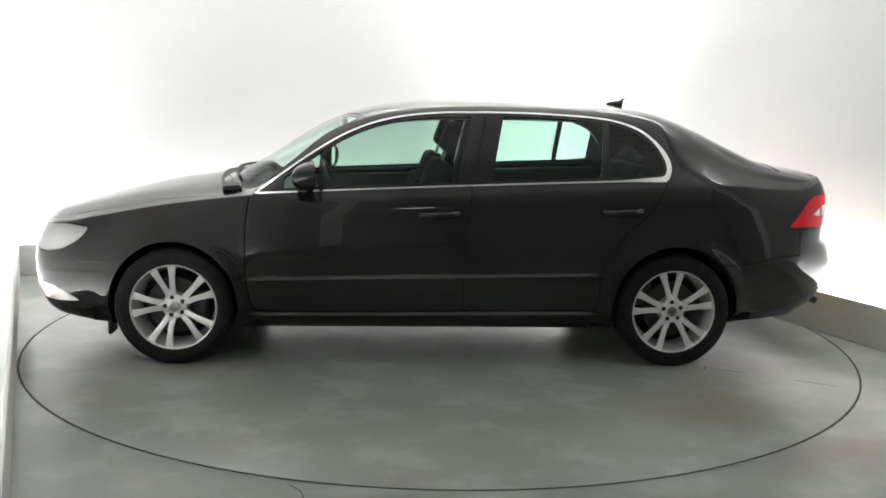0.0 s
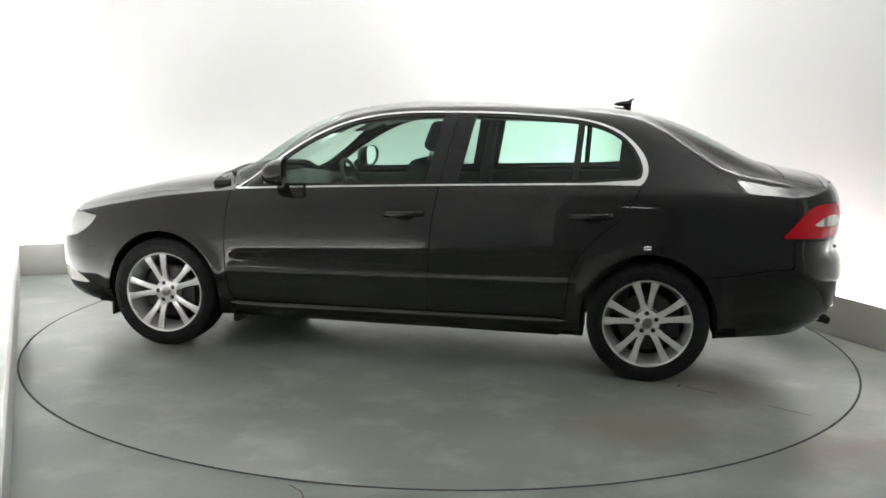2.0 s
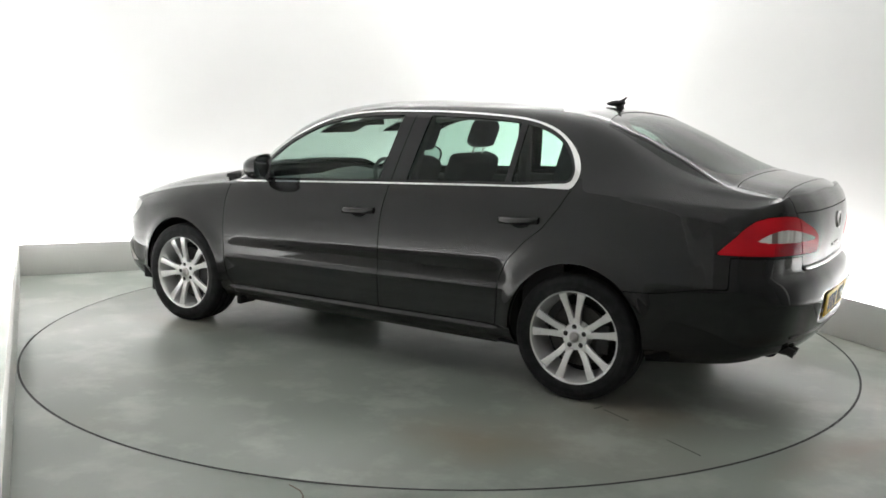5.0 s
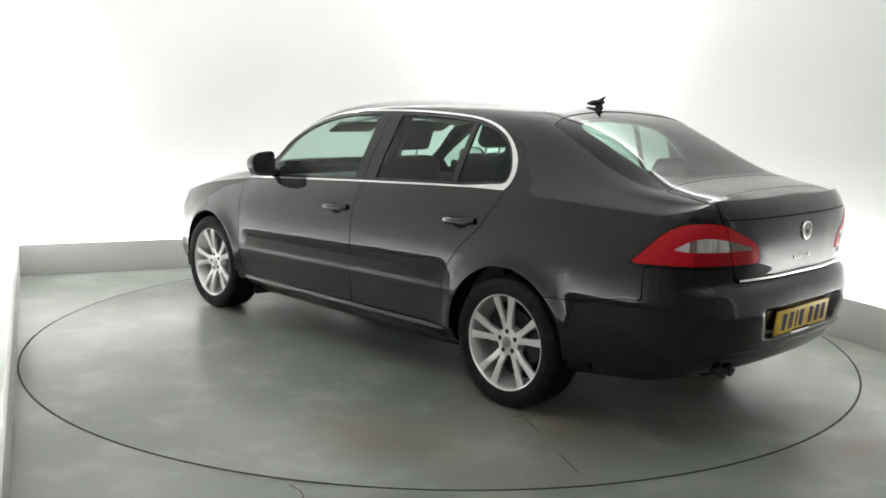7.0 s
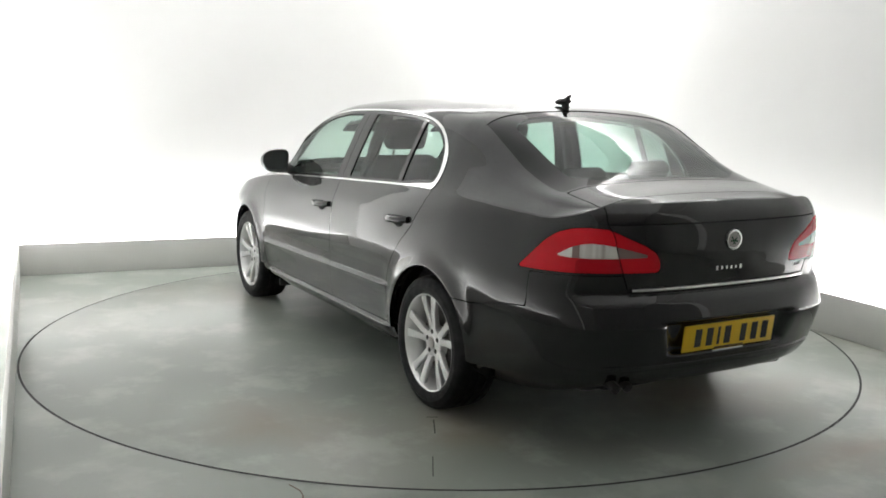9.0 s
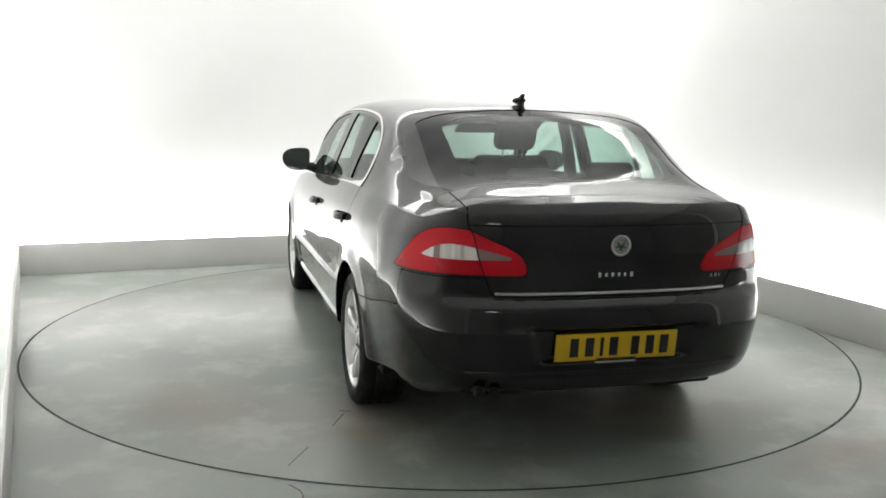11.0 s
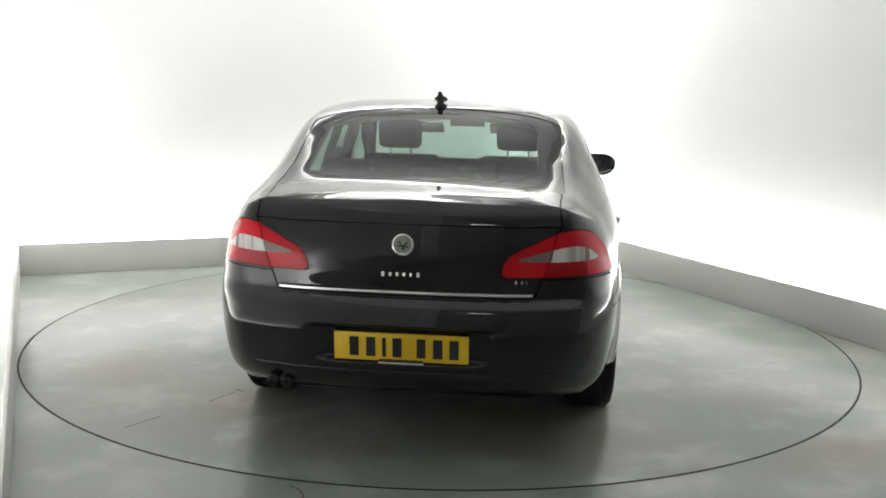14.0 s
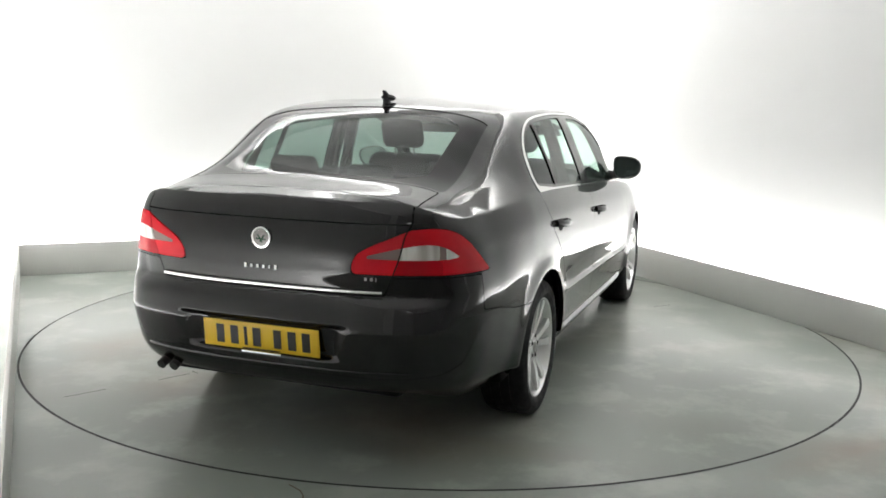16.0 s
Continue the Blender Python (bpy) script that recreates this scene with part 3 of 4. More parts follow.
# lamps by the way round the plan (arc) and height
tail_f = outline([(0.380, 0.787), (0.386, 0.832), (0.408, 0.868), (0.46, 0.897), (0.52, 0.920), (0.575, 0.944), (0.63, 0.964), (0.72, 0.969), (0.80, 0.962), (0.87, 0.942), (0.93, 0.905), (0.99, 0.850), (1.058, 0.785), (0.9, 0.786), (0.7, 0.786)])
tail_white_f = outline([(0.440, 0.850), (0.450, 0.861), (0.50, 0.873), (0.575, 0.891), (0.64, 0.903), (0.71, 0.907), (0.77, 0.899), (0.815, 0.881), (0.862, 0.853), (0.80, 0.847), (0.6, 0.847)])


def arc_from_nose(V):
    return ARC_END - V[:, 6]


head_f = outline([(0.33, 0.60), (0.36, 0.69), (0.55, 0.738), (0.75, 0.748), (0.95, 0.745), (1.035, 0.738), (1.05, 0.725), (1.03, 0.690), (0.97, 0.645), (0.88, 0.605), (0.74, 0.580), (0.55, 0.575)])
fog_f = outline([(0.50, 0.33), (0.52, 0.395), (0.66, 0.408), (0.82, 0.395), (0.94, 0.355), (1.0, 0.320), (0.85, 0.313), (0.70, 0.311)])

# lid's half-width by height, and joints of the doors in side view
lid_y = curve([0.66, 0.71, 0.79, 0.87, 0.94, 0.99, 1.05, 1.12], [0.485, 0.505, 0.535, 0.563, 0.578, 0.598, 0.592, 0.625])


def lid_value(V):
    x, y, z = V[:, 0], V[:, 1], V[:, 2]
    return np.maximum(np.maximum(y - lid_y(z), 0.704 - z), x + 2.062)


def glass_back(V):
    x, y = V[:, 0], V[:, 1]
    edge = 0.600 - 0.02 * smooth(-2.05, -1.35, x) + 0.012
    top = -1.325 - 0.085 * (y / 0.6) ** 2
    return np.maximum(np.maximum(y - edge, x - top), -2.045 - x) + np.where(V[:, 7] > 1.02, 0, 0.5)


def screen(V):
    x, y = V[:, 0], V[:, 1]
    top = 0.500 - 0.12 * (y / 0.6) ** 2
    base = 1.15 - 0.13 * (y / 0.7) ** 2
    edge = rail_y(x) - 0.045
    return np.maximum(np.maximum(y - edge, top - x), x - base) + np.where(V[:, 7] > 1.02, 0, 0.5)


def bonnet_value(V):
    x, y = V[:, 0], V[:, 1]
    base = 1.20 - 0.13 * (y / 0.7) ** 2
    edge = rail_y(x) + 0.01
    return np.maximum(np.maximum(base - x, y - edge), x - 2.20)


front_door_f = outline([(0.975, 0.955), (0.985, 0.88), (1.000, 0.75), (1.003, 0.60), (0.995, 0.45), (0.975, 0.34), (0.94, 0.288), (0.85, 0.283), (0.3, 0.292), (-0.19, 0.300), (-0.195, 0.60), (-0.205, 0.80), (-0.222, 0.90), (-0.236, 1.02), (-0.28, 1.2), (-0.33, 1.46), (0.6, 1.46), (0.95, 1.2)])
rear_door_f = outline([(-0.19, 0.300), (-0.195, 0.60), (-0.205, 0.80), (-0.222, 0.90), (-0.236, 1.02), (-0.28, 1.2), (-0.33, 1.46), (-1.38, 1.46), (-1.38, 1.1), (-1.315, 1.02), (-1.275, 0.94), (-1.20, 0.84), (-1.10, 0.755), (-1.015, 0.66), (-0.965, 0.55), (-0.955, 0.42), (-0.945, 0.305)])


def bumper_rear(V):
    x, z, arc = V[:, 0], V[:, 2], V[:, 6]
    low = z - (0.578 + 0.050 * smooth(-1.72, -2.08, x))
    high = np.maximum(z - 0.776, arc - 0.985)
    return np.maximum(np.minimum(low, high), x + 1.62)


def bumper_front(V):
    x, z = V[:, 0], V[:, 2]
    low = z - 0.545
    high = np.maximum(z - 0.583, arc_from_nose(V) - 1.0)
    return np.maximum(np.minimum(low, high), 1.62 - x)


def low_skin(f):
    """Side-view value that only holds below the shoulder."""
    return lambda V: f(V[:, 0], V[:, 2]) + np.where(V[:, 1] > 0.5, 0, 0.5) + np.where(V[:, 7] > 1.0001, 0.5, 0)


def build_car():
    top = tagged(new("car"), "dark brown metallic saloon car with chrome window trim and alloy wheels", "car")
    shell = body_half()
    for i in (0, 1):
        _, shell = clip(shell, arch_value(i))
    # windows
    wide = lambda V: 0.0036 + 0.0075 * smooth(-1.05, -1.33, V[:, 0]) * smooth(1.30, 1.15, V[:, 2]) + 0.002 * smooth(-1.0, -1.2, V[:, 0])
    opening, shell = clip(shell, lambda V: win_value(V) - 0.002)
    trim, inner = clip(opening, lambda V: -(win_value(V) + 2 * wide(V)))
    both("window_trim", trim, M_CHROME, top, "bright chrome strip round the side windows", 0.010, 0.004)
    slant = lambda V: V[:, 0] + 0.20 * (V[:, 2] - 1.0)
    frame_w = lambda V: win_value(V) + 2 * wide(V) + 0.016
    glass, frame = clip(inner, frame_w)
    both("window_frame", frame, M_GLOSSBLACK, top, "black window frame", 0.012, -0.001)
    front, rest = clip(glass, lambda V: -0.155 - slant(V))
    sail, front = clip(front, lambda V: 0.80 - V[:, 0])
    pillar, rest = clip(rest, lambda V: -0.335 - slant(V))
    upright = lambda V: V[:, 0] + 0.06 * (V[:, 2] - 1.0)
    middle, rest = clip(rest, lambda V: -0.950 - upright(V))
    bar, quarter = clip(rest, lambda V: -0.985 - upright(V))
    pf, pr = clip(pillar, lambda V: -0.236 - slant(V) - 0.0)
    pf, _ = clip(pf, lambda V: -0.234 - slant(V))
    _, pr = clip(pr, lambda V: -0.238 - slant(V))
    both("pillar_trim", pf, M_GLOSSBLACK, top, "black door pillar trim", 0.012, 0.0)
    both("pillar_trim", pr, M_GLOSSBLACK, top, "black door pillar trim", 0.012, 0.0)
    both("window_divider", bar, M_GLOSSBLACK, top, "black bar before the quarter light", 0.012, 0.001)
    both("mirror_sail", sail, M_GLOSSBLACK, top, "", 0.012, 0.0)
    both("front_side_window", front, M_GLASS, top, "green-tinted window", 0.0, -0.005)
    both("rear_side_window", middle, M_REARGLASS, top, "green-tinted window", 0.0, -0.005)
    both("quarter_window", quarter, M_REARGLASS, top, "small green-tinted window", 0.0, -0.005)
    lining = clip(quarter, lambda V: -1.195 - upright(V))[1]
    both("rear_pillar_lining", push(lining, -0.022), M_INNER, top, "dark lining of the rear pillar", 0.0)
    ws, shell = clip(shell, screen)
    border, ws = clip(ws, lambda V: -(screen(V) + 0.03))
    skin("windscreen", ws, M_SCREEN, top, "whole", "green-tinted windscreen", 0.0, -0.003)
    skin("windscreen_border", border, M_GLOSSBLACK, top, "whole", "black ceramic border", 0.01, -0.003)
    gb, shell = clip(shell, lambda V: glass_back(V) - 0.003)
    # black border, drawn wider at sides and top for the dark lining inside
    border, gb = clip(gb, lambda V: -(glass_back(V) + 0.024 + 0.095 * smooth(0.34, 0.54, np.abs(V[:, 1])) + 0.045 * smooth(-1.55, -1.36, V[:, 0])))
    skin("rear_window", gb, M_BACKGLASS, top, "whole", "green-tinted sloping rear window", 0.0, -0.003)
    skin("rear_window_border", border, M_FRIT, top, "whole", "black border of the rear window, widened for the dark lining inside", 0.01, -0.003)
    under = shell
    # lid, with its part of the lamps
    lid, shell = cut_out(shell, lid_value, 0.0028)
    tail = lambda V: tail_f(V[:, 6], V[:, 2]) + np.where(V[:, 0] < -1.8, 0, 1.0)
    white = lambda V: tail_white_f(V[:, 6], V[:, 2]) + np.where(V[:, 0] < -1.8, 0, 1.0)
    lamp_lid, lid = cut_out(lid, tail, 0.0015)
    lip, lid = cut_out(lid, lambda V: np.maximum(0.981 - V[:, 2], V[:, 0] + 2.27), 0.0022)
    tailgate = skin("tailgate", lid, M_PAINT, top, "whole", "dark brown boot lid with a raised lip", 0.014)
    skin("lip_spoiler", lip, M_PAINT, tailgate, "whole", "dark brown lip along the boot lid's rear edge", 0.012)
    lamp_out, shell = cut_out(shell, tail, 0.0018)
    for side in ("left", "right"):
        w, r = clip(lamp_out, white)
        stop, r = clip(r, lambda V: np.maximum(V[:, 2] - 0.8465, V[:, 6] - 0.775))
        lamp = skin("tail_lamp", r, M_RED, top, side, "red tail lamp wrapping round the corner", 0.012, 0.002)
        skin("stop_lens", stop, M_REDDARK, lamp, side, "deeper red stop light lens", 0.006, 0.0012)
        bulb, w = clip(w, lambda V: np.abs(V[:, 6] - 0.775) - 0.017)
        skin("indicator_bulb", bulb, M_ROSELENS, lamp, side, "darker bulb behind the clear lens", 0.006, 0.0)
        skin("reversing_lens", w, M_WHITELENS, lamp, side, "pale clear lens", 0.006, 0.001)
        w, r = clip(lamp_lid, white)
        lamp = skin("lid_lamp", r, M_RED, top, side, "red lamp on the boot lid", 0.012, 0.002)
        skin("clear_lens", w, M_ROSELENS, lamp, side, "smoky clear lens with a reddish tint", 0.006, 0.001)
    rb, shell = cut_out(shell, bumper_rear, 0.002)
    skin("rear_bumper", rb, M_PAINT, top, "whole", "dark brown painted rear bumper", 0.02)
    head, shell = cut_out(shell, lambda V: head_f(arc_from_nose(V), V[:, 2]) + np.where((V[:, 0] > 1.5) & (V[:, 7] <= 1.0), 0, 1.0), 0.002)
    for side in ("left", "right"):
        lens = skin("headlamp", head, M_CLEAR, top, side, "clear headlamp lens", 0.0, 0.002)
        skin("reflector", push(head, -0.014), M_BRIGHT, lens, side, "silver lamp reflector", 0.0)
    fb, shell = cut_out(shell, bumper_front, 0.0007)
    fog, fb = cut_out(fb, lambda V: fog_f(arc_from_nose(V), V[:, 2]) + np.where(V[:, 0] > 1.5, 0, 1.0), 0.002)
    skin("front_bumper", fb, M_PAINT, top, "whole", "dark brown painted front bumper", 0.02)
    both("fog_lamp", fog, M_WHITELENS, top, "clear fog lamp with a bright bezel", 0.015, 0.002)
    hood, shell = cut_out(shell, bonnet_value, 0.002)
    skin("bonnet", hood, M_PAINT, top, "whole", "dark brown bonnet", 0.012)
    fd, shell = cut_out(shell, low_skin(front_door_f), 0.0022)
    rd, shell = cut_out(shell, low_skin(rear_door_f), 0.0022)
    fdoors = both("front_door", fd, M_PAINT, top, "dark brown front door", 0.014)
    rdoors = both("rear_door", rd, M_PAINT, top, "dark brown rear door", 0.014)
    wing, shell = cut_out(shell, lambda V: 0.955 - V[:, 0], 0.0015)
    both("front_wing", wing, M_PAINT, top, "dark brown front wing", 0.022)
    skin("body", shell, M_PAINT, top, "whole", "dark brown roof, sills and rear wings", 0.022)
    skin("inner_shell", push(under, -0.026), M_INNER, top, "whole", "black inner body", 0.0)
    return top, tailgate, fdoors, rdoors


car, tailgate, front_doors, rear_doors = build_car()


# ---- wheels ----
# brake disc coloured dark so the gaps between the spokes read black
M_DISCSTEEL = mat("dark_disc_steel", (0.05, 0.047, 0.043), 0.55, 0.6)
grain(M_DISCSTEEL, 40, 0.4, 0.7)
def spoke(bm, turn, s):
    """One alloy spoke of a pair: the two run together at the hub and part towards the rim (s: -1 or 1)."""
    secs = []
    for r, o, w, y, h in ((0.040, 0.012, 0.030, 0.066, 0.030), (0.075, 0.0165, 0.031, 0.074, 0.030), (0.110, 0.0215, 0.033, 0.080, 0.028), (0.145, 0.0310, 0.034, 0.086, 0.026), (0.185, 0.0425, 0.039, 0.091, 0.024), (0.212, 0.050, 0.046, 0.093, 0.024), (0.2225, 0.054, 0.060, 0.094, 0.022)):
        c, y = s * o, y + 0.0004 * s
        secs.append([(r, y - h, c - w * 0.34), (r, y - 0.007, c - w * 0.50), (r, y - 0.0015, c - w * 0.44), (r, y, c), (r, y - 0.0015, c + w * 0.44), (r, y - 0.007, c + w * 0.50), (r, y - h, c + w * 0.34)])
    rot = Matrix.Rotation(turn, 4, "Y")
    rings = [[bm.verts.new(rot @ Vector(p)) for p in q] for q in secs]
    for a, b in zip(rings, rings[1:]):
        for k in range(7):
            bm.faces.new((a[k], a[(k + 1) % 7], b[(k + 1) % 7], b[k]))
    bm.faces.new(rings[0])
    bm.faces.new(rings[-1][::-1])


def wheel(parent, x, side, phase):
    """Alloy wheel with five pairs of spokes; side 1: the car's left."""
    hub = new("wheel")
    hub.parent = parent
    tagged(hub, "silver alloy wheel with five pairs of spokes and a black tyre")
    hub.matrix_basis = pose(x, side * 0.778, 0.3053, 0, 0, 0 if side > 0 else 180) @ Matrix.Diagonal((1.022, 1, 1.022, 1))
    bm = bmesh.new()
    prof = [(0.227, 0.094), (0.232, 0.103), (0.242, 0.109), (0.251, 0.111), (0.252, 0.1125), (0.275, 0.1135), (0.277, 0.112), (0.296, 0.1075), (0.307, 0.098), (0.3125, 0.086), (0.3150, 0.068)]
    for g in (0.045, 0.0, -0.045):
        prof += [(0.3160, g + 0.006), (0.3085, g + 0.005), (0.3085, g - 0.005), (0.3160, g - 0.006)]
    prof += [(0.3150, -0.068), (0.3125, -0.086), (0.307, -0.098), (0.290, -0.110), (0.25, -0.112), (0.219, -0.098)]
    lathe(bm, prof, 72)
    part("tyre", bm, M_TYRE, hub, "black rubber tyre")
    bm = bmesh.new()
    lathe(bm, [(0.2315, 0.094), (0.2325, 0.1005), (0.230, 0.103), (0.225, 0.101), (0.2205, 0.093), (0.215, 0.070), (0.206, 0.040), (0.196, 0.0), (0.192, -0.07), (0.205, -0.085), (0.221, -0.095)], 72)
    for k in range(5):
        c = math.pi / 2 + 2 * math.pi * k / 5 + radians(phase)
        for d in (-1, 1):
            spoke(bm, c, d)
        box(bm, 0.040, 0.096, 0.046, 0.074, -0.020, 0.020, 0.006, Matrix.Rotation(c, 4, "Y"))
    lathe(bm, [(0.0005, 0.079), (0.026, 0.079), (0.030, 0.076), (0.042, 0.074), (0.060, 0.0745), (0.066, 0.070), (0.068, 0.052), (0.075, 0.03), (0.0005, 0.03)], 40)
    part("rim", bm, M_ALLOY, hub, "silver alloy rim with paired spokes")
    bm = bmesh.new()
    lathe(bm, [(0.0005, 0.0825), (0.020, 0.0825), (0.0265, 0.081), (0.0275, 0.077)], 28)
    part("centre_cap", bm, M_STEEL, hub, "round grey centre cap")
    for k in range(5):
        a = math.pi / 2 + 2 * math.pi * k / 5 + radians(phase)
        bm = bmesh.new()
        # the flush black ring round the bolt paints in its recess's shade
        lathe(bm, [(0.0005, 0.079), (0.0065, 0.079), (0.0078, 0.077), (0.0078, 0.0745), (0.0125, 0.0745), (0.0125, 0.073)], 12, Matrix.Rotation(a, 4, "Y") @ Matrix.Translation((0.050, 0, 0)))
        part("wheel_bolt", bm, M_PLASTIC, hub, "dark wheel bolt in a flush black ring for its shaded recess")
    bm = bmesh.new()
    lathe(bm, [(0.06, 0.028), (0.150, 0.028), (0.152, 0.024), (0.152, 0.006), (0.150, 0.002), (0.06, 0.002)], 56)
    part("brake_disc", bm, M_DISCSTEEL, hub, "dark steel brake disc")
    bm = bmesh.new()
    box(bm, -0.165, -0.095, -0.03, 0.045, -0.075, 0.075, 0.012)
    part("brake_caliper", bm, M_PLASTIC, hub, "dark brake caliper")
    bm = bmesh.new()
    lathe(bm, [(0.0005, -0.03), (0.192, -0.03), (0.192, -0.07), (0.0005, -0.07)], 40)
    part("wheel_backing", bm, M_INNER, hub)
    return hub


for wx, ph_l, ph_r in ((1.392, 51.0, -20.0), (-1.386, 41.0, 25.0)):
    wheel(car, wx, 1, ph_l)
    wheel(car, wx, -1, ph_r)


def arch_liner(side, i):
    ax, az, ar = ARCHES[i]
    bm = bmesh.new()
    n = 28
    rows = []
    for k in range(n + 1):
        a = -0.06 + (math.pi + 0.12) * k / n
        rows.append([bm.verts.new((ax + r * math.cos(a), side * y, az + r * math.sin(a))) for r, y in ((ar + 0.004, 0.868), (ar + 0.022, 0.84), (ar + 0.022, 0.55), (0.0 + 0.02, 0.55))])
    for a, b in zip(rows, rows[1:]):
        for k in range(3):
            bm.faces.new((a[k], a[k + 1], b[k + 1], b[k]))
    part("arch_liner", bm, M_INNER, car, "black plastic wheel arch liner")


for i in (0, 1):
    for sd in (1, -1):
        arch_liner(sd, i)


# ---- underside ----
M_SOOT = mat("sooty_steel", (0.035, 0.033, 0.031), 0.6, 0.6)
grain(M_SOOT, 40, 0.4, 0.7)
def underside():
    bm = bmesh.new()
    box(bm, -0.98, 0.98, -0.80, 0.80, 0.20, 0.27, 0.02)
    part("floor_pan", bm, M_INNER, car, "black underbody")
    bm = bmesh.new()
    box(bm, 1.0, 2.14, -0.52, 0.52, 0.19, 0.30, 0.03)
    part("engine_tray", bm, M_INNER, car, "black engine tray")
    bm = bmesh.new()
    box(bm, -2.28, -0.98, -0.54, 0.54, 0.27, 0.36, 0.03)
    part("boot_floor", bm, M_INNER, car, "black boot floor seen from below")
    bm = bmesh.new()
    box(bm, -1.46, -1.32, -0.66, 0.66, 0.20, 0.27, 0.02)
    part("rear_axle", bm, M_PLASTIC, car)
    bm = bmesh.new()
    box(bm, -2.18, -1.86, 0.22, 0.56, 0.235, 0.33, 0.04)
    part("silencer", bm, M_SOOT, car, "dull steel exhaust silencer")
    for k in (0, 1):
        bm = bmesh.new()
        y = 0.475 + 0.062 * k
        tube(bm, [(-2.15, y, 0.325), (-2.27, y, 0.327), (-2.335, y, 0.320), (-2.365, y, 0.308)], 0.021, 14)
        part("tail_pipe", bm, M_SOOT, car, "short turned-down steel tail pipe")
    for sd in (1, -1):
        bm = bmesh.new()
        box(bm, 0.96, 1.0, sd * 0.72 - 0.07, sd * 0.72 + 0.07, 0.135, 0.24, 0.012)
        part("air_deflector", bm, M_PLASTIC, car, "black rubber air deflector")
        bm = bmesh.new()
        box(bm, 1.745, 1.765, sd * 0.76 - 0.06, sd * 0.76 + 0.06, 0.135, 0.23, 0.006)
        part("air_deflector", bm, M_PLASTIC, car, "black rubber air deflector")
        bm = bmesh.new()
        box(bm, -0.92, 0.93, sd * 0.77 - 0.025, sd * 0.77 + 0.025, 0.188, 0.222, 0.010)
        part("sill_flange", bm, M_INNER, car)


underside()


def splash_guard(x0, x1, z0, sd):
    """Closes the wheel well against the body."""
    bm = bmesh.new()
    box(bm, x0, x1, min(sd * 0.54, sd * 0.825), max(sd * 0.54, sd * 0.825), z0, 0.50, 0.01)
    part("splash_guard", bm, M_INNER, car, "black splash guard in the wheel well")


for sd in (1, -1):
    for x0, x1, z0 in ((0.93, 1.055, 0.205), (1.735, 1.84, 0.215), (-1.050, -0.93, 0.205), (-1.85, -1.725, 0.252)):
        splash_guard(x0, x1, z0, sd)



# ---- outside fittings ----
def on_skin(x, z):
    """The left side's surface below the shoulder: y and outward normal at x, z."""
    i = int(np.argmin((SKIN[:, 0] - x) ** 2 + (SKIN[:, 2] - z) ** 2 + (SKIN[:, 7] > 1.0) * 9 + (SKIN[:, 1] < 0.4) * 9))
    return SKIN[i, 1], Vector(SKIN[i, 3:6])


def on_tail(y, z):
    """The tail's surface at y, z: x."""
    i = np.argsort((SKIN[:, 1] - abs(y)) ** 2 + (SKIN[:, 2] - z) ** 2 + (SKIN[:, 0] > -2.0) * 9 + (SKIN[:, 7] > 1.0) * 9)[:4]
    w = 1 / (1e-5 + (SKIN[i, 1] - abs(y)) ** 2 + (SKIN[i, 2] - z) ** 2)
    return float((SKIN[i, 0] * w).sum() / w.sum())


SKIN = body_half()[0]


def bar_along(bm, pts, w, h, m=None):
    """A rounded strip of width w (up) and depth h (outwards) along the points; each has an outward direction."""
    rings = []
    for p, o in pts:
        p, o = Vector(p), Vector(o).normalized()
        u = Vector((0, 0, 1))
        rings.append([bm.verts.new(p + u * a * w / 2 + o * b * h) for a, b in ((-1, -0.3), (-1, 0.45), (-0.6, 0.9), (0, 1.0), (0.6, 0.9), (1, 0.45), (1, -0.3))])
    for a, b in zip(rings, rings[1:]):
        for k in range(6):
            bm.faces.new((a[k], a[k + 1], b[k + 1], b[k]))
    bm.faces.new(rings[0])
    bm.faces.new(rings[-1][::-1])


def door_handle(door, x, z, sd):
    y, n = on_skin(x, z)
    S = Matrix.Diagonal((1, sd, 1, 1))
    # black ellipsoid paints in the cup's shade; the skin has no recess here
    bm = bmesh.new()
    r = bmesh.ops.create_uvsphere(bm, u_segments=24, v_segments=12, radius=1.0)
    bmesh.ops.transform(bm, matrix=Matrix.Translation((x - 0.005, y - 0.012, z - 0.012)) @ Matrix.Diagonal((0.086, 0.0165, 0.046, 1)), verts=bm.verts[:])
    bmesh.ops.transform(bm, matrix=S, verts=bm.verts[:])
    part("cup_shade", bm, M_INNER, door, "black bulge painted in for the shaded cup behind the handle")
    bm = bmesh.new()
    pts = []
    for k in range(13):
        t = k / 12
        xx = x + 0.112 - 0.224 * t
        bow = 0.010 + 0.034 * math.sin(math.pi * t) ** 0.6
        pts.append(((xx, y + bow - 0.012, z + 0.006 + 0.012 * (t - 0.5)), (0, 1, 0)))
    bar_along(bm, pts, 0.034, 0.016)
    bmesh.ops.transform(bm, matrix=S, verts=bm.verts[:])
    part("door_handle", bm, M_PAINT, door, "dark brown painted pull handle")


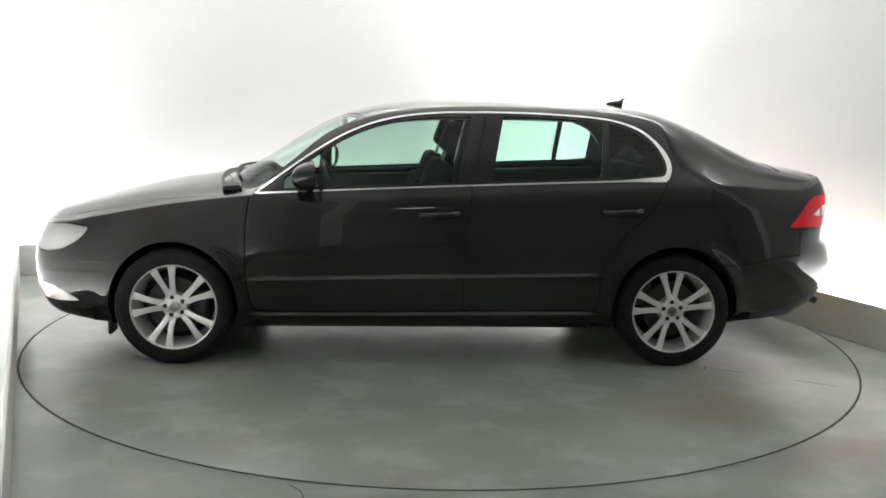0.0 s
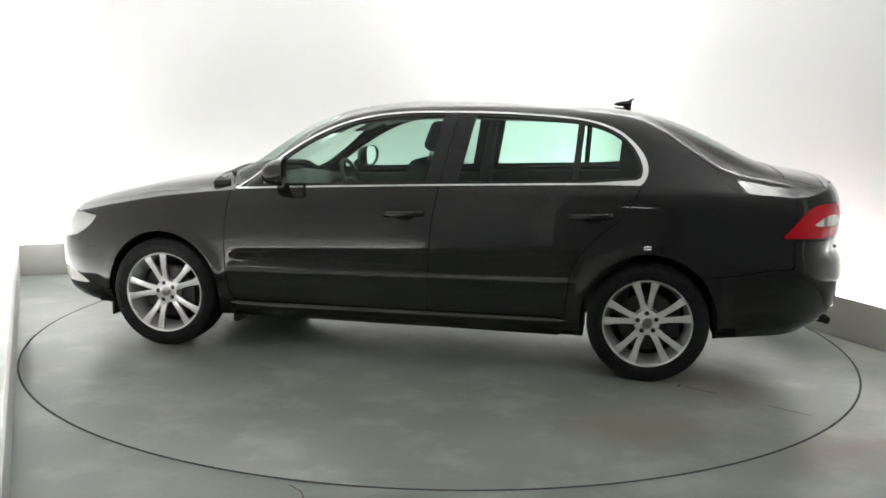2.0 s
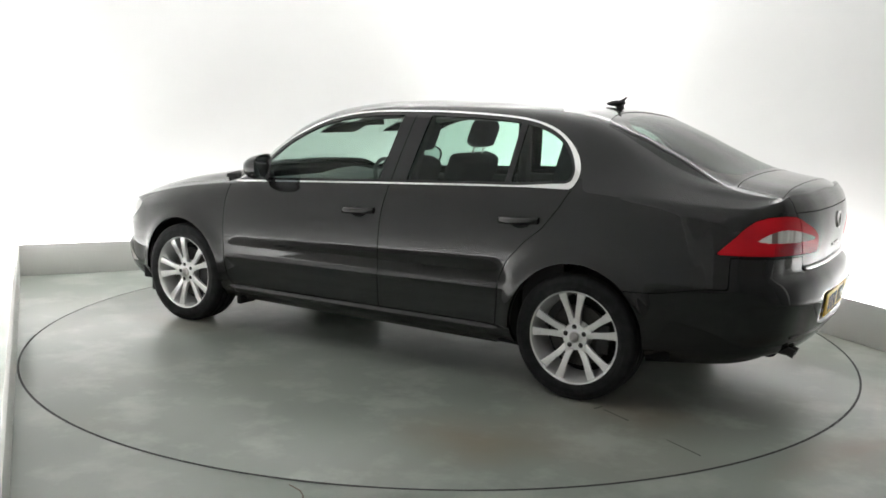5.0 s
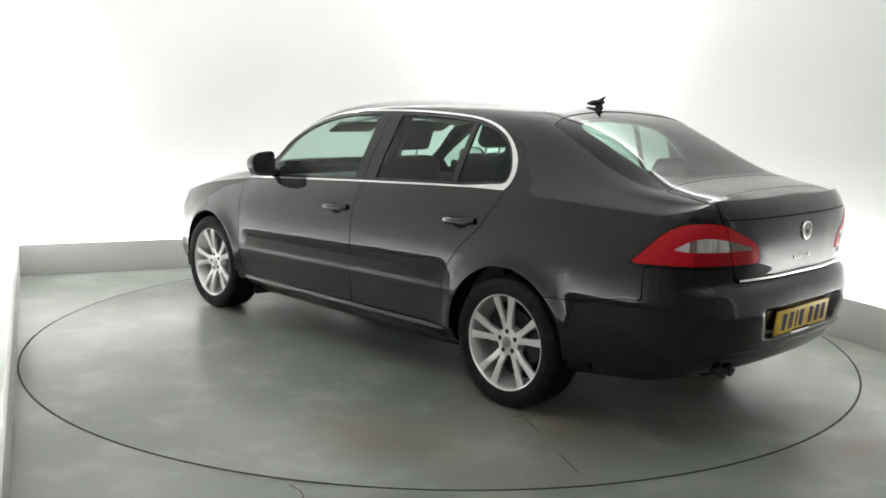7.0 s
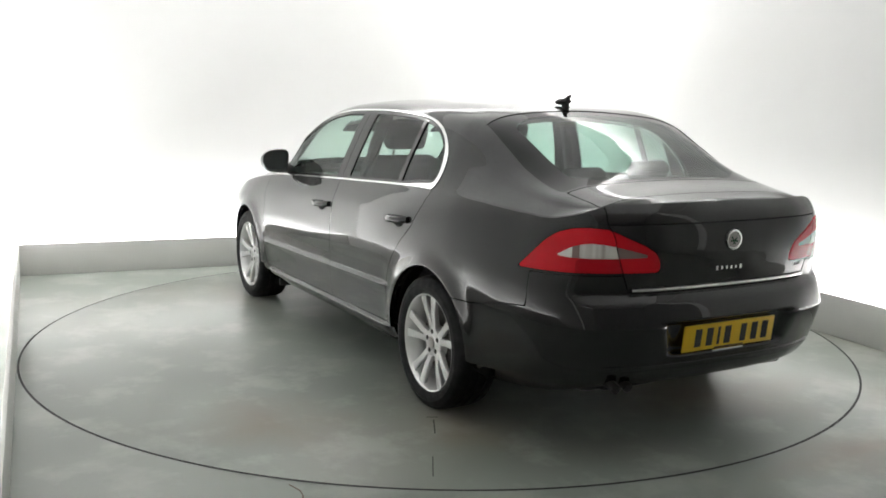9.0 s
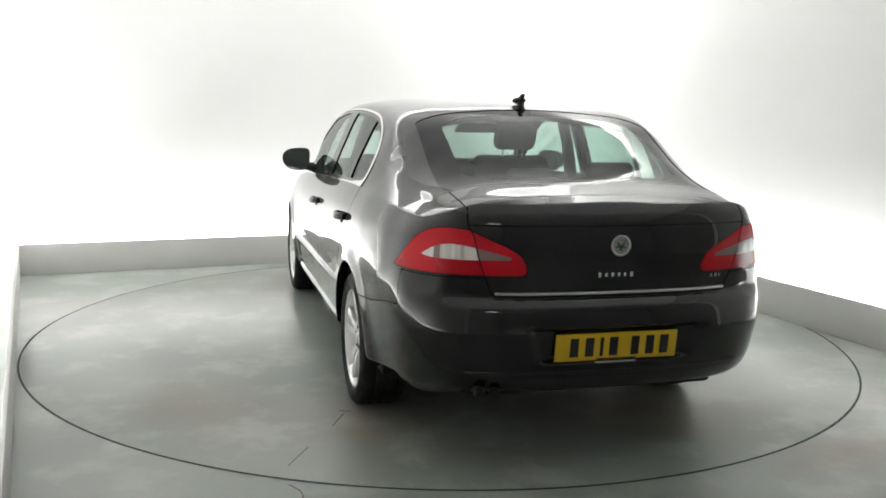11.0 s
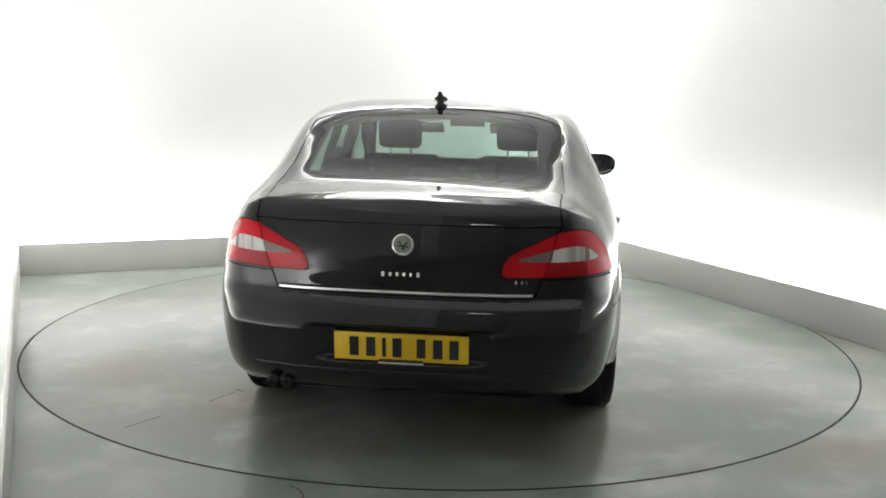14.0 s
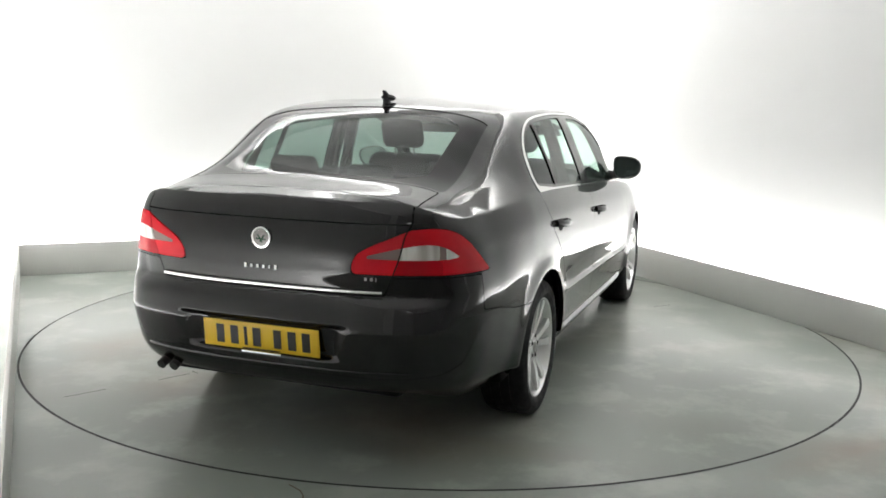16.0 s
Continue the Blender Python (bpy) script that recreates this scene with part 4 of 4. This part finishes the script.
def mirror(door, sd):
    """Door mirror: housing, glass, indicator strip and arm."""
    S = Matrix.Diagonal((1, sd, 1, 1))
    x0, y0, z0 = 0.685, 0.933, 1.042
    bm = bmesh.new()
    n, m = 28, 9
    rings = []
    # rounded shell, open to the rear: width y, height z
    for j in range(m):
        t = j / (m - 1)
        k = math.sqrt(max(0.0, 1 - (t * 0.97) ** 2.4))
        ring = []
        for i in range(n):
            a = 2 * math.pi * i / n
            cy, cz = math.cos(a), math.sin(a)
            e = 0.80 if cy > 0 else 0.62
            yy = math.copysign(abs(cy) ** e, cy) * (0.094 + 0.010 * cz)
            zz = math.copysign(abs(cz) ** e, cz) * (0.075 - 0.010 * cy)
            ring.append(bm.verts.new((x0 - 0.058 + 0.108 * t + 0.02 * cy * (1 - t) * -1, y0 + yy * (0.35 + 0.65 * k), z0 + zz * (0.30 + 0.70 * k) - 0.012 * t)))
        rings.append(ring)
    for a, b in zip(rings, rings[1:]):
        for i in range(n):
            bm.faces.new((a[i], a[(i + 1) % n], b[(i + 1) % n], b[i]))
    bm.faces.new(rings[-1])
    inner = [bm.verts.new(Vector((v.co.x + 0.014, y0 + (v.co.y - y0) * 0.92, z0 + (v.co.z - z0) * 0.90))) for v in rings[0]]
    for i in range(n):
        bm.faces.new((rings[0][i], inner[i], inner[(i + 1) % n], rings[0][(i + 1) % n]))
    glass_ring = [v.co.copy() for v in inner]
    bmesh.ops.transform(bm, matrix=S, verts=bm.verts[:])
    housing = part("door_mirror", bm, M_PAINT, door, "dark brown mirror housing on a black arm")
    bm = bmesh.new()
    bm.faces.new([bm.verts.new(c) for c in glass_ring])
    bmesh.ops.transform(bm, matrix=S, verts=bm.verts[:])
    part("mirror_glass", bm, mirror_mat, housing, "silvered mirror glass")
    bm = bmesh.new()
    tube(bm, [(0.70, 0.79, 0.985), (0.70, 0.82, 0.985), (0.69, 0.87, 0.992), (0.688, 0.91, 1.004)], [0.034, 0.030, 0.026, 0.024], 12)
    bmesh.ops.transform(bm, matrix=S, verts=bm.verts[:])
    part("mirror_arm", bm, M_PLASTIC, housing, "black plastic arm")
    bm = bmesh.new()
    bar_along(bm, [((x0 + 0.026 - 0.0012 * k * k, y0 - 0.05 + 0.016 * k, z0 - 0.034), (1, 0.25, 0)) for k in range(9)], 0.016, 0.006)
    bmesh.ops.transform(bm, matrix=Matrix.Translation((0, 0, 0)), verts=bm.verts[:])
    bmesh.ops.transform(bm, matrix=S, verts=bm.verts[:])
    part("indicator", bm, M_WHITELENS, housing, "pale indicator strip")


mirror_mat = mat("silvered_glass", (0.8, 0.83, 0.83), 0.03, 1.0)
for i, sd in enumerate((1, -1)):
    door_handle(front_doors[i], -0.050, 0.830, sd)
    door_handle(rear_doors[i], -1.065, 0.860, sd)
    mirror(front_doors[i], sd)


def antenna():
    """Aerial: a low pod with a raised tail fin on a narrow foot."""
    bm = bmesh.new()
    x0 = -1.222
    z0 = float(spine(x0))
    # pod, pointed to the front
    n, rings = 14, []
    for t in range(9):
        u = t / 8
        k = math.sin(math.pi * min(1.0, 0.06 + 0.80 * u)) ** 0.7
        rings.append([bm.verts.new((x0 + 0.075 - 0.105 * u, 0.034 * k * math.cos(2 * math.pi * i / n), z0 + 0.022 + 0.006 * u + 0.017 * k * math.sin(2 * math.pi * i / n))) for i in range(n)])
    for a, b in zip(rings, rings[1:]):
        for i in range(n):
            bm.faces.new((a[i], a[(i + 1) % n], b[(i + 1) % n], b[i]))
    bm.faces.new(rings[0])
    bm.faces.new(rings[-1][::-1])
    # fin, swept back, and foot: rows of (front x, back x, height, half width)
    rows = []
    for xf, xb, h, w in ((0.012, -0.034, -0.012, 0.016), (0.022, -0.028, 0.006, 0.015), (0.034, -0.030, 0.024, 0.017), (0.012, -0.031, 0.038, 0.014), (-0.014, -0.038, 0.049, 0.011), (-0.030, -0.047, 0.058, 0.008), (-0.038, -0.048, 0.061, 0.004)):
        m = (xf + xb) / 2
        rows.append([bm.verts.new((x0 + x, y, z0 + h)) for x, y in ((xf, 0), (m + (xf - m) * 0.5, w), (m + (xb - m) * 0.6, w), (xb, 0), (m + (xb - m) * 0.6, -w), (m + (xf - m) * 0.5, -w))])
    for a, b in zip(rows, rows[1:]):
        for k in range(6):
            bm.faces.new((a[k], a[(k + 1) % 6], b[(k + 1) % 6], b[k]))
    bm.faces.new(rows[0])
    bm.faces.new(rows[-1][::-1])
    part("roof_aerial", bm, M_PLASTIC, car, "black roof aerial with a swept tail fin")


def number_plate():
    x = on_tail(0, 0.505) - 0.012
    lean = -6
    m = Matrix.Translation((x, 0, 0.505)) @ Matrix.Rotation(radians(lean), 4, "Y")
    bm = bmesh.new()
    box(bm, -0.004, 0.004, -0.262, 0.262, -0.057, 0.057, 0.003, m)
    plate = part("number_plate", bm, M_YELLOW, car, "yellow rear number plate with black bars")
    # bars in place of the characters
    for k, (y, w) in enumerate(((0.183, 0.036), (0.118, 0.036), (0.066, 0.014), (0.015, 0.036), (-0.078, 0.034), (-0.143, 0.036), (-0.206, 0.036))):
        bm = bmesh.new()
        box(bm, -0.0062, -0.0036, y - w / 2, y + w / 2, -0.039, 0.039, 0.0008, m, 1)
        part("plate_bar", bm, M_INK, plate, "black bar in place of a character")
    bm = bmesh.new()
    box(bm, -0.0055, -0.0036, -0.085, 0.085, -0.0545, -0.0485, 0.0005, m, 1)
    part("maker_bar", bm, M_INK, plate, "small dark bar of unreadable print")
    bm = bmesh.new()
    box(bm, -0.006, 0.02, -0.09, 0.09, -0.074, -0.061, 0.003, m)
    part("lid_release", bm, M_CHROME, car, "pale bar under the number plate")


def strip_and_badges():
    bm = bmesh.new()
    pts = []
    for k in range(33):
        y = -0.495 + 0.99 * k / 32
        pts.append(((on_tail(y, 0.73) - 0.001, y, 0.7175), (-1, 0.35 * y, 0.0)))
    bar_along(bm, pts, 0.017, 0.012)
    part("chrome_strip", bm, M_CHROME, tailgate, "bright chrome strip along the lid's lower edge")
    x = on_tail(0, 0.905)
    m = Matrix.Translation((x, 0, 0.905)) @ Matrix.Rotation(radians(90), 4, "Z")
    bm = bmesh.new()
    lathe(bm, [(0.0335, 0.001), (0.0335, 0.008), (0.036, 0.0095), (0.0425, 0.008), (0.0435, 0.001)], 44, m)
    badge = part("badge", bm, M_CHROME, tailgate, "round chrome badge with a plain disc")
    bm = bmesh.new()
    lathe(bm, [(0.0005, 0.0065), (0.020, 0.006), (0.0335, 0.004)], 36, m)
    part("badge_disc", bm, M_STEEL, badge, "grey disc inside the badge")
    bm = bmesh.new()
    for a, l in ((0.6, 0.022), (1.5, 0.024), (2.5, 0.020)):
        box(bm, -0.0028, 0.0028, 0.006, 0.0085, -l * 0.9, l * 0.9, 0.001, m @ Matrix.Rotation(a, 4, "Y") @ Matrix.Translation((0.006, 0, 0)), 1)
    part("badge_bars", bm, M_GREEN, badge, "dark green plain shapes")
    # plain bars where the model name stands
    for k, (y, w, h) in enumerate(((0.078, 0.022, 0.022), (0.050, 0.021, 0.016), (0.023, 0.021, 0.017), (-0.004, 0.020, 0.016), (-0.030, 0.016, 0.016), (-0.058, 0.022, 0.022))):
        bm = bmesh.new()
        x = on_tail(y, 0.788)
        box(bm, x - 0.004, x + 0.003, y - w * 0.28, y + w * 0.28, 0.788 - h * 0.42, 0.788 + h * 0.42, 0.001, None, 1)
        part("name_bar", bm, M_CHROME, tailgate, "chrome bar of the model name")
    for y, w in ((-0.432, 0.016), (-0.455, 0.016), (-0.472, 0.006)):
        bm = bmesh.new()
        x = on_tail(y, 0.768)
        box(bm, x - 0.004, x + 0.003, y - w * 0.3, y + w * 0.3, 0.762, 0.775, 0.001, None, 1)
        part("name_bar", bm, M_STEEL, tailgate, "small chrome bar")
    # pale trim along the bumper's lower edge
    bm = bmesh.new()
    pts = []
    for k in range(41):
        y = -0.60 + 1.20 * k / 40
        pts.append(((on_tail(y, 0.400) + 0.004, y, 0.402), (-1, 0.5 * y, 0.0)))
    bar_along(bm, pts, 0.016, 0.010)
    part("bumper_strip", bm, M_PAINT, car, "raised strip along the rear bumper's lower edge")


def wipers():
    bm = bmesh.new()
    n = 24
    rows = []
    for k in range(n + 1):
        y = -0.72 + 1.44 * k / n
        xb = 1.195 - 0.095 * (y / 0.7) ** 2
        z = float(spine(xb)) - 0.075 * (y / 0.7) ** 2
        rows.append([bm.verts.new((xb + 0.05, y, z - 0.012)), bm.verts.new((xb + 0.04, y, z + 0.008)), bm.verts.new((xb - 0.05, y, z + 0.014)), bm.verts.new((xb - 0.05, y, z - 0.03))])
    for a, b in zip(rows, rows[1:]):
        for k in range(4):
            bm.faces.new((a[k], a[(k + 1) % 4], b[(k + 1) % 4], b[k]))
    bm.faces.new(rows[0])
    bm.faces.new(rows[-1][::-1])
    part("scuttle", bm, M_PLASTIC, car, "black plastic scuttle below the windscreen")
    for y0, y1 in ((0.62, -0.02), (0.0, -0.60)):
        bm = bmesh.new()
        pts = []
        for k in range(9):
            t = k / 8
            y = y0 + (y1 - y0) * t
            xb = 1.165 - 0.13 * (y / 0.7) ** 2
            z = float(spine(xb)) - 0.075 * (y / 0.7) ** 2
            pts.append((xb - 0.02 * t, y, z + 0.016 + 0.006 * math.sin(math.pi * t)))
        tube(bm, pts, 0.009, 8)
        part("wiper", bm, M_PLASTIC, car, "black windscreen wiper")


antenna()
number_plate()
strip_and_badges()
wipers()


# ---- inside the car ----
def cushion(bm, x0, x1, y0, y1, z0, z1, m=None, bevel=0.05):
    return box(bm, x0, x1, y0, y1, z0, z1, bevel, m, 4)


def front_seat(y):
    seat = new("front_seat")
    seat.parent = car
    tagged(seat, "dark grey cloth front seat with a headrest")
    seat.matrix_basis = pose(0.41, y, 0)
    bm = bmesh.new()
    cushion(bm, -0.28, 0.26, -0.25, 0.25, 0.34, 0.50)
    part("seat_cushion", bm, M_CLOTH, seat)
    back = Matrix.Translation((-0.26, 0, 0.46)) @ Matrix.Rotation(radians(-20), 4, "Y")
    bm = bmesh.new()
    cushion(bm, -0.07, 0.07, -0.25, 0.25, 0.0, 0.69, back)
    for s in (-1, 1):
        cushion(bm, -0.02, 0.11, s * 0.21 - 0.045, s * 0.21 + 0.045, 0.05, 0.52, back, 0.03)
    part("backrest", bm, M_CLOTH, seat)
    for s in (-1, 1):
        bm = bmesh.new()
        tube(bm, [back @ Vector((0, s * 0.065, 0.66)), back @ Vector((0, s * 0.065, 0.78))], 0.007, 8)
        part("headrest_post", bm, M_STEEL, seat, "steel post")
    bm = bmesh.new()
    cushion(bm, -0.045, 0.05, -0.135, 0.135, 0.745, 0.925, back, 0.04)
    part("headrest", bm, M_CLOTH, seat)


def rear_bench():
    bench = new("rear_bench")
    bench.parent = car
    tagged(bench, "dark grey cloth rear bench with three headrests")
    bm = bmesh.new()
    cushion(bm, -1.12, -0.60, -0.66, 0.66, 0.34, 0.50)
    part("seat_cushion", bm, M_CLOTH, bench)
    back = Matrix.Translation((-1.10, 0, 0.45)) @ Matrix.Rotation(radians(-26), 4, "Y")
    for y0, y1 in ((0.22, 0.66), (-0.21, 0.21), (-0.66, -0.22)):
        bm = bmesh.new()
        cushion(bm, -0.07, 0.07, y0, y1, 0.0, 0.69, back)
        part("backrest", bm, M_CLOTH, bench)
    for y in (0.42, 0.0, -0.42):
        bm = bmesh.new()
        cushion(bm, -0.04, 0.045, y - 0.125, y + 0.125, 0.685, 0.785 if y else 0.75, back, 0.035)
        part("headrest", bm, M_CLOTH, bench)


def dashboard():
    bm = bmesh.new()
    prof = [(1.12, 0.93), (0.98, 0.955), (0.82, 0.945), (0.74, 0.90), (0.73, 0.80), (0.78, 0.66), (0.80, 0.50), (1.12, 0.50)]
    rows = []
    for k in range(21):
        y = -0.70 + 1.40 * k / 20
        bulge = 0.035 * math.exp(-((y + 0.37) / 0.14) ** 2)
        rows.append([bm.verts.new((x - bulge * 0.6, y, z - 0.02 + (bulge if z > 0.88 else 0))) for x, z in prof])
    for a, b in zip(rows, rows[1:]):
        for k in range(len(prof)):
            j = (k + 1) % len(prof)
            bm.faces.new((a[k], a[j], b[j], b[k]))
    bm.faces.new(rows[0])
    bm.faces.new(rows[-1][::-1])
    part("dashboard", bm, M_TRIM, car, "dark grey dashboard")
    wheel_m = Matrix.Translation((0.60, -0.37, 0.87)) @ Matrix.Rotation(radians(-65), 4, "Y")
    sw = new("steering_wheel")
    sw.parent = car
    tagged(sw, "black steering wheel on the car's right side")
    bm = bmesh.new()
    n = 40
    rings = [[(wheel_m @ Vector(((0.185 + 0.015 * math.cos(b)) * math.cos(a), (0.185 + 0.015 * math.cos(b)) * math.sin(a), 0.015 * math.sin(b)))) for b in [2 * math.pi * j / 8 for j in range(8)]] for a in [2 * math.pi * i / n for i in range(n)]]
    vs = [[bm.verts.new(p) for p in r] for r in rings]
    for i in range(n):
        for j in range(8):
            bm.faces.new((vs[i][j], vs[(i + 1) % n][j], vs[(i + 1) % n][(j + 1) % 8], vs[i][(j + 1) % 8]))
    part("rim", bm, M_TRIM, sw)
    bm = bmesh.new()
    cushion(bm, -0.06, 0.06, -0.07, 0.07, -0.05, 0.01, wheel_m, 0.02)
    box(bm, -0.02, 0.02, -0.18, 0.18, -0.02, 0.0, 0.006, wheel_m)
    box(bm, -0.18, 0.0, -0.02, 0.02, -0.02, 0.0, 0.006, wheel_m)
    part("hub", bm, M_TRIM, sw)
    bm = bmesh.new()
    box(bm, 0.50, 0.515, -0.12, 0.12, 1.285, 1.345, 0.006, Matrix.Rotation(0, 4, "Z"))
    tube(bm, [(0.51, 0, 1.335), (0.522, 0, 1.352)], 0.008, 8)
    part("interior_mirror", bm, M_PLASTIC, car, "black interior mirror")
    for y in (0.33, -0.33):
        bm = bmesh.new()
        box(bm, 0.44, 0.58, y - 0.17, y + 0.17, 1.352, 1.366, 0.006, Matrix.Translation((0.42, 0, 1.315)) @ Matrix.Rotation(radians(26), 4, "Y") @ Matrix.Translation((-0.44, 0, -1.37)))
        part("sun_visor", bm, M_TRIM, car, "grey sun visor")


def inner_trim():
    for sd in (1, -1):
        bm = bmesh.new()
        for x0, x1, za, zb in ((-0.20, 0.95, 0.955, 0.905), (-1.28, -0.24, 1.010, 0.965)):
            vs = box(bm, x0, x1, sd * 0.755 - 0.025, sd * 0.755 + 0.025, 0.32, 0.95, 0.012)
            for v in vs:
                if v.co.z > 0.9:
                    v.co.z += za - 0.95 + (zb - za) * (v.co.x - x0) / (x1 - x0) * 0.9
        part("door_card", bm, M_TRIM, car, "dark grey door trim")
        bm = bmesh.new()
        tube(bm, [(-0.26, sd * 0.70, 0.35), (-0.27, sd * 0.715, 0.95), (-0.31, sd * 0.655, 1.2), (-0.345, sd * 0.595, 1.375)], [0.05, 0.045, 0.036, 0.034], 8)
        part("pillar", bm, M_TRIM, car, "grey lining of the door pillar")
    bm = bmesh.new()
    box(bm, -1.98, -1.38, -0.60, 0.60, 0.965, 0.985, 0.006)
    part("parcel_shelf", bm, M_TRIM, car, "dark grey parcel shelf")
    bm = bmesh.new()
    box(bm, -1.2, 0.80, -0.12, 0.12, 0.28, 0.50, 0.03)
    part("centre_console", bm, M_TRIM, car, "dark grey centre console")
    # headlining, a pale sheet under the roof
    bm = bmesh.new()
    rows = []
    for i in range(21):
        x = -1.30 + 1.72 * i / 20
        rows.append([bm.verts.new((x, y, float(spine(x)) - 0.060 - 0.055 * (y / 0.55) ** 2)) for y in [-0.55 + 1.1 * j / 12 for j in range(13)]])
    for a, b in zip(rows, rows[1:]):
        for j in range(12):
            bm.faces.new((a[j], a[j + 1], b[j + 1], b[j]))
    part("headlining", bm, M_LINING, car, "pale grey headlining")


M_LINING = mat("pale_grey_headlining", (0.30, 0.30, 0.29), 0.9)
bumpy(M_LINING, 200, 0.2)
for y in (0.37, -0.37):
    front_seat(y)
rear_bench()
dashboard()
inner_trim()



def motions():
    rows_c, rows_t = [], []
    for i in range(33):
        t = 0.5 * i
        turn = pose(0, AXIS_Y, 0, 0, 0, TURN_START + TURN_RATE * t)
        rows_t.append((t, pose(0, 0, 0, 0, 0, TURN_START + TURN_RATE * t)))
        rows_c.append((t, turn @ pose(CAR_X, CAR_Y, BODY_LIFT)))
    walk(table, rows_t)
    walk(car, rows_c)


motions()
